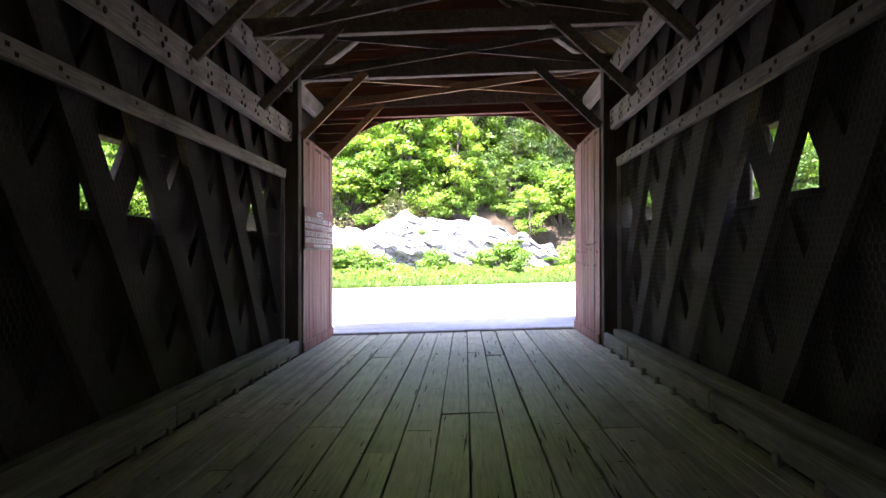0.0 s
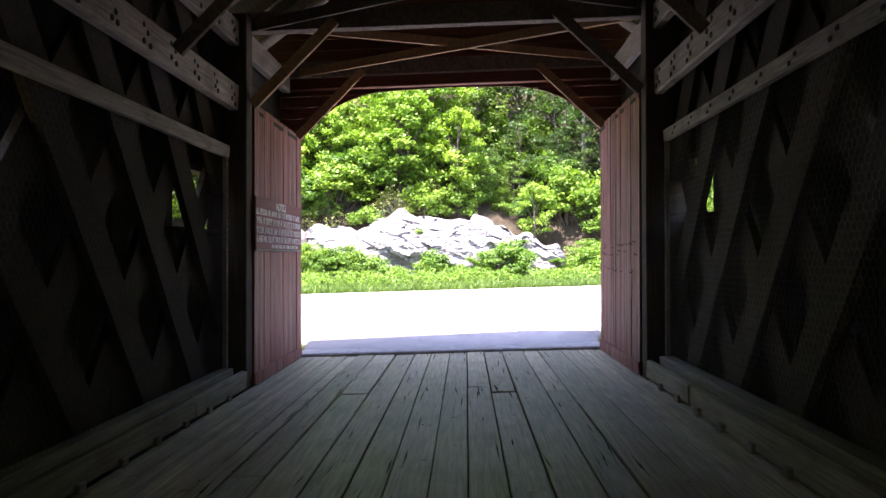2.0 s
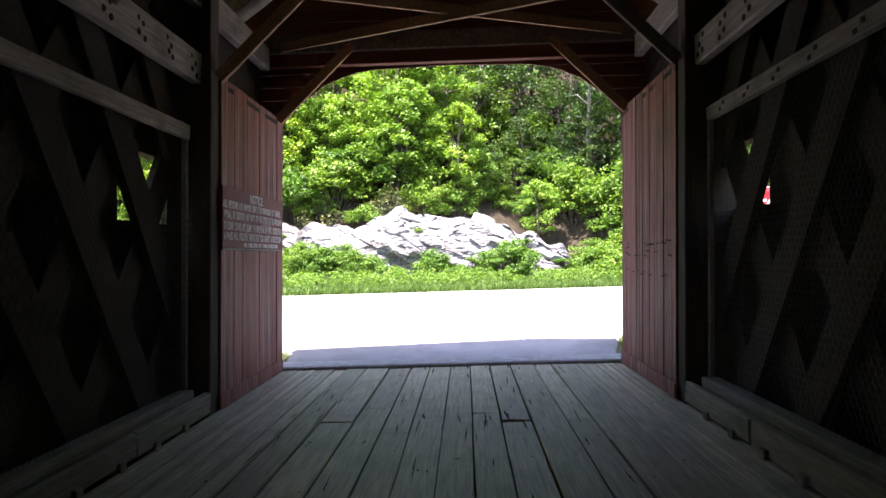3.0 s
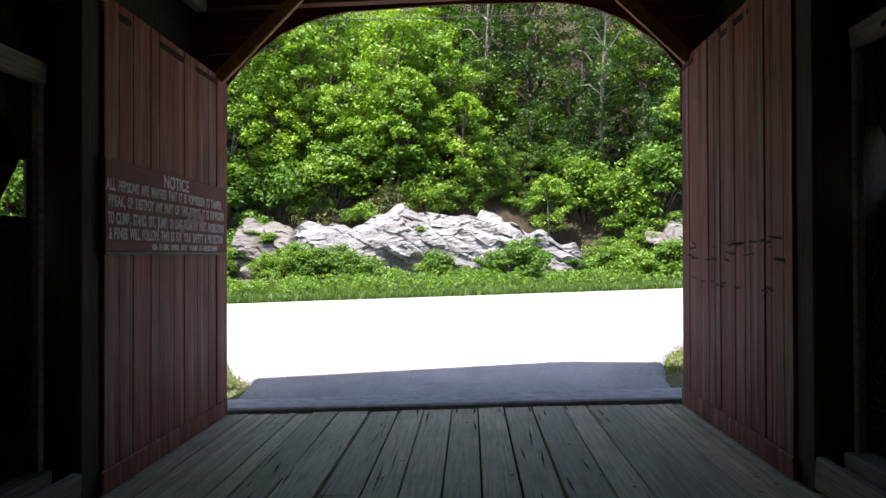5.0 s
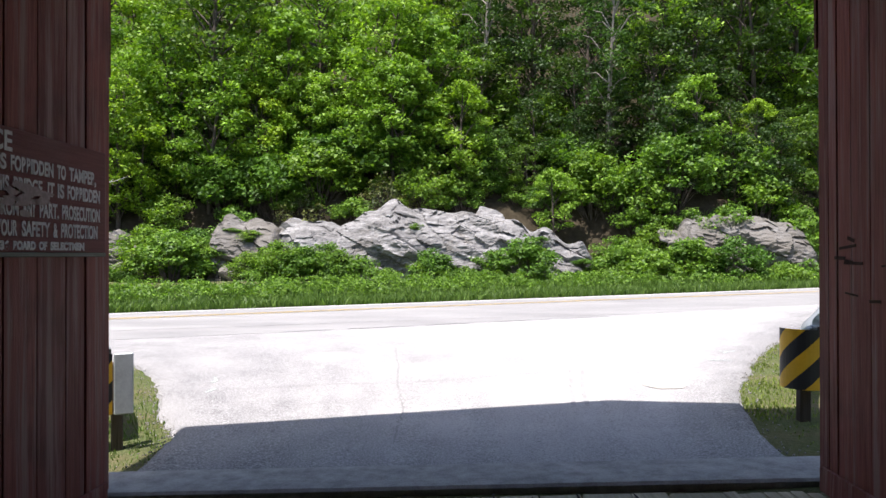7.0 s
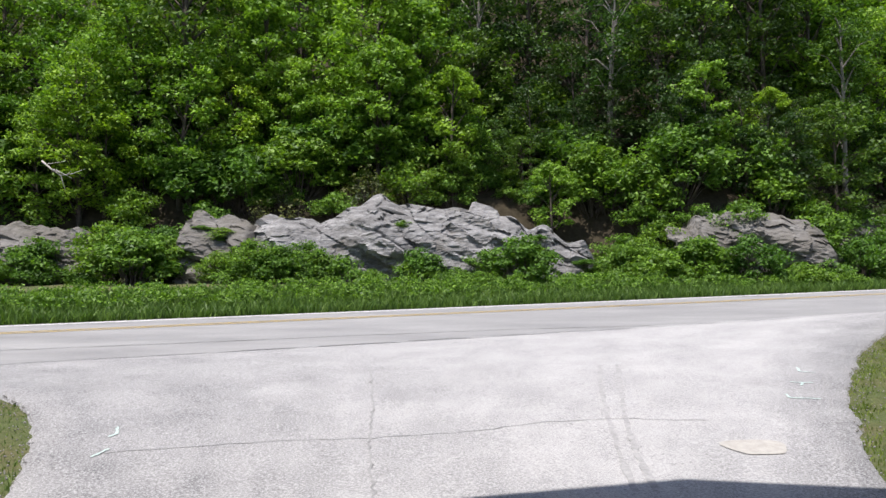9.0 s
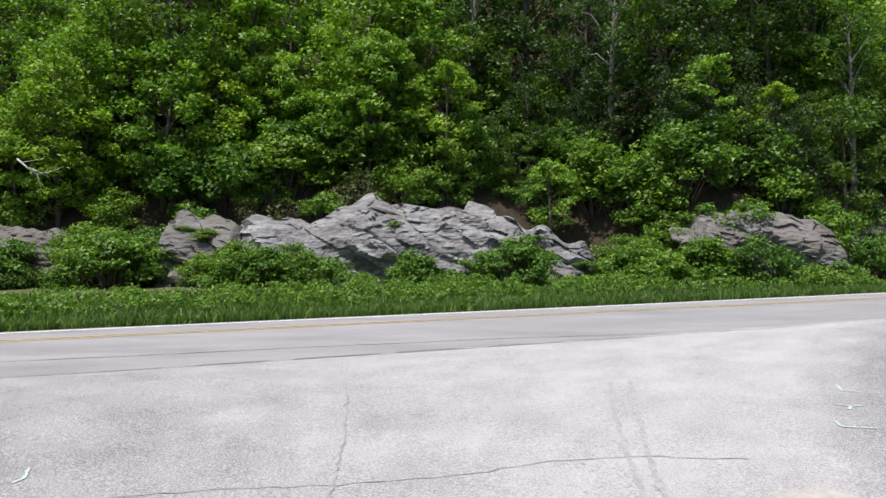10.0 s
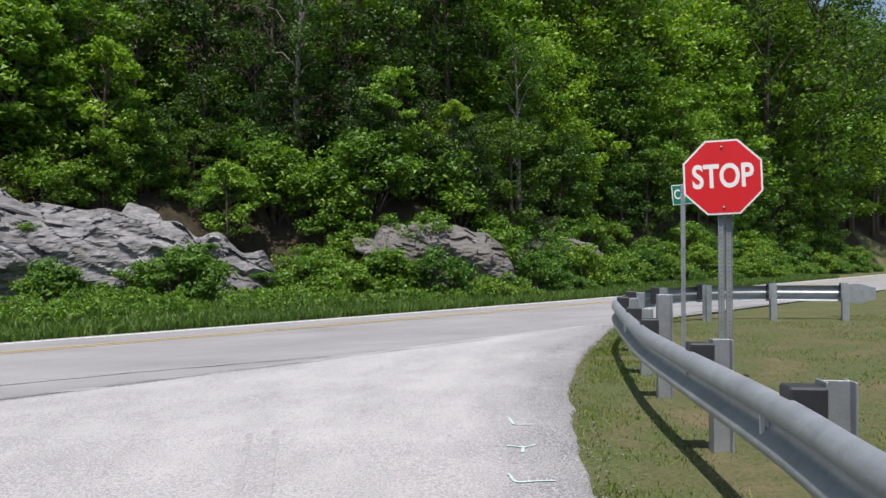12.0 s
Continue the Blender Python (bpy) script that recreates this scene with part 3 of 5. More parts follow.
WIN_W = [(-10.6, -9.2, 1.92, 2.62), (-6.0, -4.6, 1.92, 2.62), (-1.2, 0.2, 1.92, 2.62), (2.8, 4.15, 1.965, 2.62), (7.38, 8.76, 1.965, 2.63), (12.0, 13.1, 1.955, 2.62)]
WIN_E = [(-10.6, -9.2, 1.92, 2.62), (-6.0, -4.6, 1.92, 2.62), (-1.2, 0.2, 1.92, 2.62), (2.55, 3.9, 1.93, 2.56), (7.15, 8.5, 1.93, 2.55), (12.18, 12.9, 1.925, 2.56)]
siding(-3.22, -1, WIN_W, "wall_west")
siding(2.75, 1, WIN_E, "wall_east")


# portal panels, posts
def portal_side(x, side, name):
    w = tagged(new(name, None), "red painted vertical board panel, worn pink, beside the portal", "wall panel", kind="structure")
    rr = random.Random(3 if side < 0 else 8)
    y, k = 13.02, 0
    while y < 15.5:
        b = rr.choice((0.17, 0.22, 0.27, 0.3)) if side < 0 else rr.choice((0.11, 0.14, 0.17, 0.21))
        b = min(b, 15.57 - y)
        if 15.57 - (y + b) < 0.08:
            b = 15.57 - y
        p = rr.uniform(-0.004, 0.006)
        box("board", min(x - side * p, x + side * 0.03), max(x - side * p, x + side * 0.03), y + 0.004, y + b - 0.004, 0.1, 3.52 - 0.001 * k, M_RED, w, 0.004, True, 0.0015)
        y += b
        k += 1
    box("skirting", min(x - side * 0.035, x - side * 0.008), max(x - side * 0.035, x - side * 0.008), 12.95, 15.5, 0.015, 0.17, M_RED, w, 0.006, True, 0.003, "pale worn red skirting board")
    box("backing", min(x + side * 0.031, x + side * 0.06), max(x + side * 0.031, x + side * 0.06), 13.0, 15.6, -0.1, 3.5, M_SIDING, w, 0.003)
    p = tagged(box("post", min(x + side * 0.02, x + side * 0.3), max(x + side * 0.02, x + side * 0.6), 12.76, 13.0, -0.1, 4.55, M_POST, None, 0.01), "dark timber post at the end of the truss", "post", "posts")
    return w


west_panel = portal_side(-2.61, -1, "wall_panel_west")
east_panel = portal_side(2.14, 1, "wall_panel_east")
# Dark filler added above the panels: blocks stray daylight and stands for shadow.
for x, sd, wall in ((-2.95, -1, west_panel), (2.48, 1, east_panel)):
    for k in range(4):
        box("upper_board", min(x, x + sd * 0.025), max(x, x + sd * 0.025), 12.95, 15.57, 3.42 + 0.3 * k, 3.718 + 0.3 * k, M_SIDING, wall, 0.003, label="dark filler board above the panel, in place of shadow")
    box("top_rail", min(x - sd * 0.34, x), max(x - sd * 0.34, x), 13.0, 15.56, 3.40, 3.46, M_SIDING, wall, 0.004, label="dark filler strip behind the panel top, in place of shadow")
rc = random.Random(12)
for zz, n in ((1.62, 16), (1.50, 12), (1.27, 8)):
    for k in range(n):
        y = rc.uniform(13.1, 15.3)
        z = zz + rc.uniform(-0.03, 0.03)
        timber("scuff", (2.131, y, z), (2.131, y + rc.uniform(0.06, 0.22), z + rc.uniform(-0.02, 0.02)), 0.004, rc.uniform(0.006, 0.022), M_SCUFF, east_panel, 0.001, True, (0, 0, 1), 0)


# roof: ties, knee braces, lateral bracing, rafters
frame_roof = tagged(new("roof_frame", None), "dark timber roof framing with ties and knee braces", "roof frame")
TIE_YS = [15.36 - 2.33 * k for k in range(14)]
for k, y in enumerate(TIE_YS):
    timber("tie_beam", (-3.0, y, 4.51), (2.52, y, 4.51), 0.16, 0.25, M_ROOF, frame_roof, 0.01)
    for x, s in ((-2.60, 1), (2.14, -1)):
        yy = y - 0.12 if k else 15.3
        # Braces nearest the portal get the wood with bounced road light painted in.
        mat = M_BRACE_LIT if k == 0 or (k == 1 and s > 0) else M_ROOF
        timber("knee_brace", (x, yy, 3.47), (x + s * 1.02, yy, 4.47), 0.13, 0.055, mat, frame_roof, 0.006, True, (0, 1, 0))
    if k + 1 < len(TIE_YS):
        y2 = TIE_YS[k + 1]
        m2 = M_BRACE_LIT if k == 0 else M_ROOF
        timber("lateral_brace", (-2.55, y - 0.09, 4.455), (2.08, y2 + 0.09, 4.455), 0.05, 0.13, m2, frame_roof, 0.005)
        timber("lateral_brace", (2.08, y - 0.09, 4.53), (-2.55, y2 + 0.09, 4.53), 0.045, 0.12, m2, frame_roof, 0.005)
EAVE_Z, RIDGE_Z, EAVE_X = 4.55, 7.0, 3.45
y = Y0
while y < 16.0:
    for s in (-1, 1):
        timber("rafter", (XC + s * EAVE_X, y, EAVE_Z), (XC, y, RIDGE_Z), 0.06, 0.14, M_ROOF, frame_roof, 0.004)
    y += 0.75
roof = tagged(new("ceiling", None), "dark roof boarding over rafters", "roof", kind="structure")
for s in (-1, 1):
    for k in range(16):
        a, b = k / 16, (k + 1) / 16 - 0.001
        pa = Vector((XC + s * EAVE_X * (1 - a) * 1.05, 0, EAVE_Z + (RIDGE_Z - EAVE_Z) * a + 0.1))
        pb = Vector((XC + s * EAVE_X * (1 - b) * 1.05, 0, EAVE_Z + (RIDGE_Z - EAVE_Z) * b + 0.1))
        V = []
        for yy in (Y0 - 0.4, Y1 + 0.6):
            for p, dz in ((pa, 0), (pb, 0), (pb, 0.03), (pa, 0.03)):
                V.append((p.x, yy, p.z + dz + SHEAR * (p.x - XC)))
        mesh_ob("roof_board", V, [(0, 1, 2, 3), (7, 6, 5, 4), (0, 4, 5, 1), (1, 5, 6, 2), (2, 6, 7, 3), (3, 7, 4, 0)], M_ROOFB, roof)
    # Unseen solid sheet above the boards, added so no daylight leaks between them.
    V = []
    for yy in (Y0 - 0.45, Y1 + 0.65):
        for xx, zz in ((XC + s * EAVE_X * 1.07, EAVE_Z + 0.09), (XC, RIDGE_Z + 0.14), (XC, RIDGE_Z + 0.17), (XC + s * EAVE_X * 1.07, EAVE_Z + 0.12)):
            V.append((xx, yy, zz + SHEAR * (xx - XC)))
    mesh_ob("roof_covering", V, [(0, 1, 2, 3), (7, 6, 5, 4), (0, 4, 5, 1), (1, 5, 6, 2), (2, 6, 7, 3), (3, 7, 4, 0)], M_STEEL, roof, "unseen grey roof covering, added to stop light leaks")


def arch_half(z):
    """Half width of the portal opening at height z."""
    if z > 4.22:
        return 0.0
    return float(np.interp(z, (3.45, 3.73, 3.98, 4.11, 4.18, 4.22), (2.375, 2.14, 1.8, 1.5, 1.2, 0.85)))


def portal(y, name):
    g = tagged(new(name, None), "dark red horizontal boards of the arched portal gable", "portal", kind="structure")
    z = 2.9
    while z < 7.1:
        h = 0.18
        zs = np.linspace(z + 0.003, min(z + h - 0.003, 7.05), 7)
        outer = lambda v: 2.95 if v < 4.7 else max(0.02, 3.2 * (7.15 - v) / 2.45)
        for s in (-1, 1):
            V = []
            for yy in (y, y + 0.03):
                for v in zs:
                    V.append((XC + s * arch_half(v), yy, v))
                for v in zs[::-1]:
                    V.append((XC + s * max(outer(v), arch_half(v) + 0.01), yy, v))
            V = [(a, b, c + SHEAR * (a - XC)) for a, b, c in V]
            n = 14
            F = [tuple(range(n)), tuple(range(2 * n - 1, n - 1, -1))] + [(i, i + n, (i + 1) % n + n, (i + 1) % n) for i in range(n)]
            mesh_ob("board", V, F, M_REDH, g)
        z += h
    return g


portal(15.575, "wall_portal_north")
portal(Y0 - 0.05, "wall_portal_south")
tagged(box("portal_lintel", -2.9, 2.42, 15.36, 15.5, 4.22, 4.42, M_REDH, None, 0.01), "dark red timber lintel across the portal", "lintel", kind="structure")
for s in (-1, 1):
    x = XC + s * 2.62
    tagged(box("portal_corner_board", min(x, x + s * 0.3), max(x, x + s * 0.3), 15.605, 15.64, -0.2, 4.3, M_RED, None, 0.006), "red vertical corner board of the portal", "trim", kind="structure")


# notice board on the west panel
def letters(text, size, x, y, z, material, parent, turn, bold=0.0, width=1.0, name="lettering", depth=0.001):
    cu = bpy.data.curves.new("text", "FONT")
    cu.body, cu.size, cu.align_x, cu.align_y, cu.extrude, cu.offset = text, size, "CENTER", "CENTER", depth, bold
    ob = bpy.data.objects.new("text", cu)
    scene.collection.objects.link(ob)
    me = bpy.data.meshes.new_from_object(ob.evaluated_get(bpy.context.evaluated_depsgraph_get()))
    bpy.data.objects.remove(ob)
    xs = [v.co.x for v in me.vertices]
    k = width / (max(xs) - min(xs)) if width else 1.0
    me.transform(pose(x, y, z) @ turn @ Matrix.Diagonal((k, 1, 1, 1)))
    me.name = name
    me.materials.clear()
    me.materials.append(material)
    o = new(name, me)
    o.parent = parent
    return o


def text_line(text, size, y, z, width, x):
    """A painted line, each word a part of its own, fitted to a width along the board."""
    words = text.split()
    lens = [len(w) - 0.45 * sum(c in "I,.1" for c in w) + 0.3 * sum(c in "MW" for c in w) for w in words]
    gap = 0.65
    total = sum(lens) + gap * (len(words) - 1)
    at = -total / 2
    for w, l in zip(words, lens):
        letters(w, size, x, y + (at + l / 2) * width / total, z, M_LETTER, notice_face, FACE_EAST, 0.004, l * width / total * 0.97, "word")
        at += l + gap


notice = tagged(new("notice_board", None), "red wooden notice board with worn white lettering", "sign")
NX = -2.578
notice_face = box("board", NX - 0.022, NX, 12.98, 15.46, 1.70, 2.36, M_SIGNBOARD, notice, 0.004)
box("bottom_edge", NX - 0.02, NX + 0.006, 12.98, 15.46, 1.675, 1.70, M_KERB, notice, 0.004, label="pale worn lower edge")
FACE_EAST = pose(0, 0, 0, 90, 0, 90)
for text, zz, size, wd, yc in (("NOTICE", 2.28, 0.145, 0.55, 14.2), ("ALL PERSONS ARE WARNED THAT IT IS FORBIDDEN TO TAMPER,", 2.17, 0.11, 2.36, 14.16),
                               ("BREAK, OR DESTROY ANY PART OF THIS BRIDGE. IT IS FORBIDDEN", 2.058, 0.11, 2.38, 14.2), ("TO CLIMB, STAND, SIT, JUMP, OR DIVE FROM ANY PART. PROSECUTION", 1.935, 0.115, 2.38, 14.2),
                               ("& FINES WILL FOLLOW. THIS IS FOR YOUR SAFETY & PROTECTION", 1.825, 0.112, 2.34, 14.19), ("VSA 11 SEC 3733, 3736  BOARD OF SELECTMEN", 1.735, 0.06, 1.5, 14.45)):
    text_line(text, size, yc, zz + SHEAR * (NX - XC), wd, NX + 0.002)

rw = random.Random(6)
for k in range(26):      # scratched pale patch over the lettering
    y, z = rw.gauss(14.5, 0.16), rw.gauss(2.0, 0.05) + SHEAR * (NX - XC)
    pts = [(NX + 0.0035 + 0.0005 * k, y + rw.uniform(0.03, 0.09) * math.cos(a), z + rw.uniform(0.008, 0.03) * math.sin(a)) for a in np.linspace(0, 6.28, 8)[:-1]]
    mesh_ob("paint_smear", pts, [tuple(range(7))], M_SMEAR, notice_face, "pale scratched paint")

# ---- guard rails and signs ----
def tube(points, radii, sides, cap=True):
    P = np.array(points, float)
    V, F = [], []
    n = len(P)
    for i in range(n):
        d = P[min(i + 1, n - 1)] - P[max(i - 1, 0)]
        d = d / (np.linalg.norm(d) + 1e-9)
        a = np.cross(d, (0.31, 0.87, 0.37))
        a /= np.linalg.norm(a) + 1e-9
        b = np.cross(d, a)
        for k in range(sides):
            t = 2 * math.pi * k / sides
            V.append(P[i] + radii[i] * (math.cos(t) * a + math.sin(t) * b))
    for i in range(n - 1):
        for k in range(sides):
            F.append((i * sides + k, i * sides + (k + 1) % sides, (i + 1) * sides + (k + 1) % sides, (i + 1) * sides + k))
    if cap:
        F.append(tuple(range(sides - 1, -1, -1)))
        F.append(tuple((n - 1) * sides + k for k in range(sides)))
    return V, F


def spline(points, n):
    p = np.array(points, float)
    s = np.r_[0, np.cumsum(np.linalg.norm(np.diff(p, axis=0), axis=1))]
    t = np.linspace(0, s[-1], n)
    out = []
    m = np.gradient(p, s, axis=0)
    for v in t:
        i = min(np.searchsorted(s, v, side="right") - 1, len(p) - 2)
        h = s[i + 1] - s[i]
        u = (v - s[i]) / h
        out.append((2 * u**3 - 3 * u**2 + 1) * p[i] + (u**3 - 2 * u**2 + u) * h * m[i] + (-2 * u**3 + 3 * u**2) * p[i + 1] + (u**3 - u**2) * h * m[i + 1])
    return np.array(out)


PROFILE = [(0.0, 0.155), (-0.03, 0.150), (-0.075, 0.115), (-0.08, 0.075), (-0.03, 0.03), (-0.012, 0.0), (-0.03, -0.03), (-0.08, -0.075), (-0.075, -0.115), (-0.03, -0.150), (0.0, -0.155)]


def guard_rail(line, post_at, road_side, label):
    """W-beam rail along the line; road_side +1: the road lies to the left of its run."""
    g = tagged(new("guard_rail", None), label, "guard rail", "guard rails")
    P = spline(line, 90)
    V, F = [], []
    nrm = []
    for i in range(len(P)):
        d = P[min(i + 1, len(P) - 1)] - P[max(i - 1, 0)]
        d = d / np.linalg.norm(d)
        nrm.append((np.array((-d[1], d[0])) * road_side, d))
    zc = [float(ground_z(*p)) + 0.66 for p in P]
    m = len(PROFILE)
    for i, p in enumerate(P):
        for lay in (0, 0.006):
            for (o, h) in PROFILE:
                q = p + nrm[i][0] * (-o * 1.25 + lay)
                V.append((q[0], q[1], zc[i] + h * 1.25))
    for i in range(len(P) - 1):
        for lay in (0, 1):
            for k in range(m - 1):
                a = i * 2 * m + lay * m + k
                b = a + 2 * m
                F.append((a, a + 1, b + 1, b))
    mesh_ob("rail_beam", V, F, M_STEEL, g, smooth=True)
    s = np.r_[0, np.cumsum(np.linalg.norm(np.diff(P, axis=0), axis=1))]
    for px, py, tall in post_at:
        i = int(np.argmin(np.hypot(P[:, 0] - px, P[:, 1] - py)))
        n2, d = nrm[i]
        ang = math.degrees(math.atan2(d[1], d[0]))
        zb = float(ground_z(*P[i]))
        c = P[i] - n2 * 0.08
        block("block", (0.17, 0.2, 0.38), pose(c[0], c[1], zb + 0.73, 0, 0, ang), M_BLOCK, g, 0.012, False, 0, "dark plastic spacer block")
        pc = P[i] - n2 * 0.25
        for off, size in ((-0.075, (0.15, 0.014, tall + 0.3)), (0.075, (0.15, 0.014, tall + 0.3)), (0.0, (0.012, 0.15, tall + 0.3))):
            cc = pc + n2 * off
            block("post_plate", size, pose(cc[0], cc[1], zb + tall / 2 - 0.15, 0, 0, ang), M_STEEL, g, 0.003, False)
    for k, v in enumerate(np.arange(0.4, s[-1], 1.9)):      # reflector tabs in the valley of the rail
        i = int(np.argmin(abs(s - v)))
        n2, d = nrm[i]
        ang = math.degrees(math.atan2(d[1], d[0]))
        c = P[i] + n2 * 0.03
        block("bolt_plate", (0.05, 0.012, 0.04), pose(c[0], c[1], zc[i], 0, 0, ang), M_STEEL, g, 0.003, False)
        if k % 3 == 1:
            c = P[i] + n2 * 0.06
            block("reflector_tab", (0.012, 0.03, 0.13), pose(c[0], c[1], zc[i] - 0.01, 0, 0, ang), M_WHITE, g, 0.003, False, 0, "white reflector tab")
    e, (n2, d) = P[-1], nrm[-1]
    V, F = [], []
    for j, t in enumerate(np.linspace(0, 0.7, 6)):
        hh = 0.155 + 0.09 * math.sin(math.pi * min(1, t / 0.6))
        for w in (-hh, -hh * 0.4, hh * 0.4, hh):
            q = e + d * t + n2 * (0.03 - 0.1 * t)
            V.append((q[0], q[1], zc[-1] + w))
    F = [(4 * j + k, 4 * j + k + 1, 4 * j + k + 5, 4 * j + k + 4) for j in range(5) for k in range(3)]
    end = mesh_ob("end_flare", V, F, M_STEEL, g, "flared rail end")
    end.modifiers.new("thick", "SOLIDIFY").thickness = 0.006
    return g, P, nrm


RAIL_E = [(3.0, 17.5), (3.38, 18.28), (3.9, 19.17), (4.38, 20.05), (5.25, 21.7), (5.82, 22.75), (6.55, 23.95), (7.4, 25.3), (8.5, 26.9), (9.8, 28.3), (11.4, 29.6), (13.4, 30.5), (15.3, 30.1), (16.7, 28.95)]
guard_rail(RAIL_E, ((4.05, 19.35, 0.95), (5.0, 21.1, 0.95), (6.08, 23.15, 1.2), (7.1, 24.5, 0.9), (8.5, 26.4, 0.9), (9.9, 28.0, 0.9), (11.7, 29.4, 0.9), (13.56, 30.2, 0.9), (15.17, 29.7, 0.9), (16.5, 28.6, 0.9)), 1, "galvanised steel guard rail on steel posts with black blocks")
RAIL_W = [(-3.55, 17.2), (-4.05, 18.2), (-4.9, 19.2), (-6.4, 20.3)]
guard_rail(RAIL_W, ((-4.1, 17.8, 0.9), (-5.2, 19.2, 0.9), (-6.2, 19.9, 0.9)), -1, "short galvanised steel guard rail beside the junction")


def end_marker(x, y, turn, name):
    """Curved end sheet of the rail with yellow and black slanting stripes."""
    g = tagged(new(name, None), "curved rail end with slanting yellow and black stripes", "road marker", "rail end markers")
    zb = float(ground_z(x, y))
    R, n, h0, h1 = 0.2, 25, 0.34, 0.875
    rot = pose(x, y, zb, 0, 0, turn)
    for k in range(8):
        V, F = [], []
        for i in range(n):
            a = math.radians(-120 + 240 * i / (n - 1))
            for e in (0, 1):
                z = min(max(h0 - 0.85 + (k + e) * 0.175 + 0.8 * i / (n - 1), h0), h1)
                V.append(rot @ Vector((R * math.sin(a), -R * math.cos(a), z)))
        for i in range(n - 1):
            a = 2 * i
            if (V[a] - V[a + 1]).length + (V[a + 2] - V[a + 3]).length > 1e-4:
                F.append((a, a + 2, a + 3, a + 1))
        if F:
            keep = sorted({i for f in F for i in f})
            V, F = [V[i] for i in keep], [tuple(keep.index(i) for i in f) for f in F]
            mesh_ob("stripe", V, F, (M_YELLOW, M_BLACK)[k % 2], g).modifiers.new("thick", "SOLIDIFY").thickness = 0.004
    block("support_post", (0.1, 0.1, 0.8), rot @ pose(0.06, 0.14, 0.38), M_POST, g, 0.01, False)
    block("back_plate", (0.03, 0.16, 0.54), rot @ pose(0.19, 0.19, 0.607), M_STEEL, g, 0.01, False, label="pale galvanised rail end")
    return g


end_marker(2.88, 17.4, 0, "rail_end_marker")
end_marker(-3.46, 17.1, -62, "rail_end_marker")


def sign_post(parent, x, y, z0, z1, turn, w=0.09):
    m = pose(x, y, (z0 + z1) / 2, 0, 0, turn)
    for off, size in (((0, 0, 0), (w * 0.6, 0.006, z1 - z0)), ((w * 0.38, -0.014, 0), (0.006, 0.03, z1 - z0)), ((-w * 0.38, -0.014, 0), (0.006, 0.03, z1 - z0))):
        channel = block("post_channel", size, m @ pose(*off), M_STEEL, parent, 0.001, False)
    bm = bmesh.new()
    z = z0 + 0.3
    while z < z1 - 0.05:
        bmesh.ops.create_cone(bm, cap_ends=True, segments=6, radius1=0.006, radius2=0.006, depth=0.003, matrix=m @ pose(0, -0.004, z - (z0 + z1) / 2, 90, 0, 0))
        z += 0.0508
    part("punched_holes", bm, M_DARK, channel)


stop = tagged(new("stop_sign", None), "red octagonal stop sign on two punched steel posts", "traffic sign")
SX, SY, SZ, STURN = 7.31, 23.22, 2.755, -36.0
base_z = float(ground_z(SX, SY))
ms = pose(SX, SY, SZ, 0, 0, STURN) @ pose(0, 0, 0, 0, -2.0, 0)


def octagon(size, y, thick, material, name):
    bm = bmesh.new()
    bmesh.ops.create_cone(bm, cap_ends=True, segments=8, radius1=size / 2 / math.cos(math.pi / 8), radius2=size / 2 / math.cos(math.pi / 8), depth=thick,
                          matrix=ms @ pose(0, y, 0) @ pose(0, 0, 0, 90, 0, 0) @ pose(0, 0, 0, 0, 0, 22.5))
    return part(name, bm, material, stop)


octagon(0.914, 0.0, 0.004, M_WHITE, "white_border")
stop_face = octagon(0.870, -0.003, 0.003, M_SIGN_RED, "red_face")
letters("STOP", 0.40, 0, 0, 0, M_WHITE, stop_face, ms @ pose(0, -0.0055, 0.0, 90, 0, 0), 0.010, 0.71)
for zz in (0.37, -0.37):
    bm = bmesh.new()
    bmesh.ops.create_uvsphere(bm, u_segments=8, v_segments=6, radius=0.016, matrix=ms @ pose(0, -0.006, zz))
    part("bolt", bm, M_STEEL, stop)
sign_post(stop, SX + 0.02, SY + 0.05, base_z - 0.1, SZ + 0.42, STURN)
sign_post(stop, SX + 0.115, SY + 0.02, base_z - 0.1, SZ + 0.38, STURN)

street = tagged(new("street_sign", None), "green street name sign on a punched steel post", "street sign")
GX, GY = 8.97, 25.8
gz = float(ground_z(GX, GY))
sign_post(street, GX, GY, gz - 0.1, 3.0, -36)
mg = pose(GX + 0.20, GY - 0.02, 2.86, 0, 0, -10) @ pose(0, 0, 0, 0, -6, 0)
block("name_plate", (0.78, 0.006, 0.33), mg, M_WHITE, street, 0.002, False)
block("green_face", (0.75, 0.004, 0.30), mg @ pose(0, -0.004, 0), M_GREEN, street, 0.001, False)
letters("Cov", 0.22, 0, 0, 0, M_WHITE, street, mg @ pose(-0.21, -0.0075, 0, 90, 0, 0), 0.004, 0.30)

# overhead cable
V, F = tube([(x, 30 + 0.05 * x, 8.72 + 0.026 * (x + 6) + 0.0009 * (x * x - 36)) for x in np.linspace(-70, 70, 60)], [0.013] * 60, 5)
tagged(mesh_ob("overhead_cable", V, F, M_CABLE, smooth=True), "thin black overhead utility cable", "cable")


# ---- rock outcrop ----
OFF_A, OFF_B = Vector((31.7, 5.3, 11.9)), Vector((7.1, 43.9, 23.3))


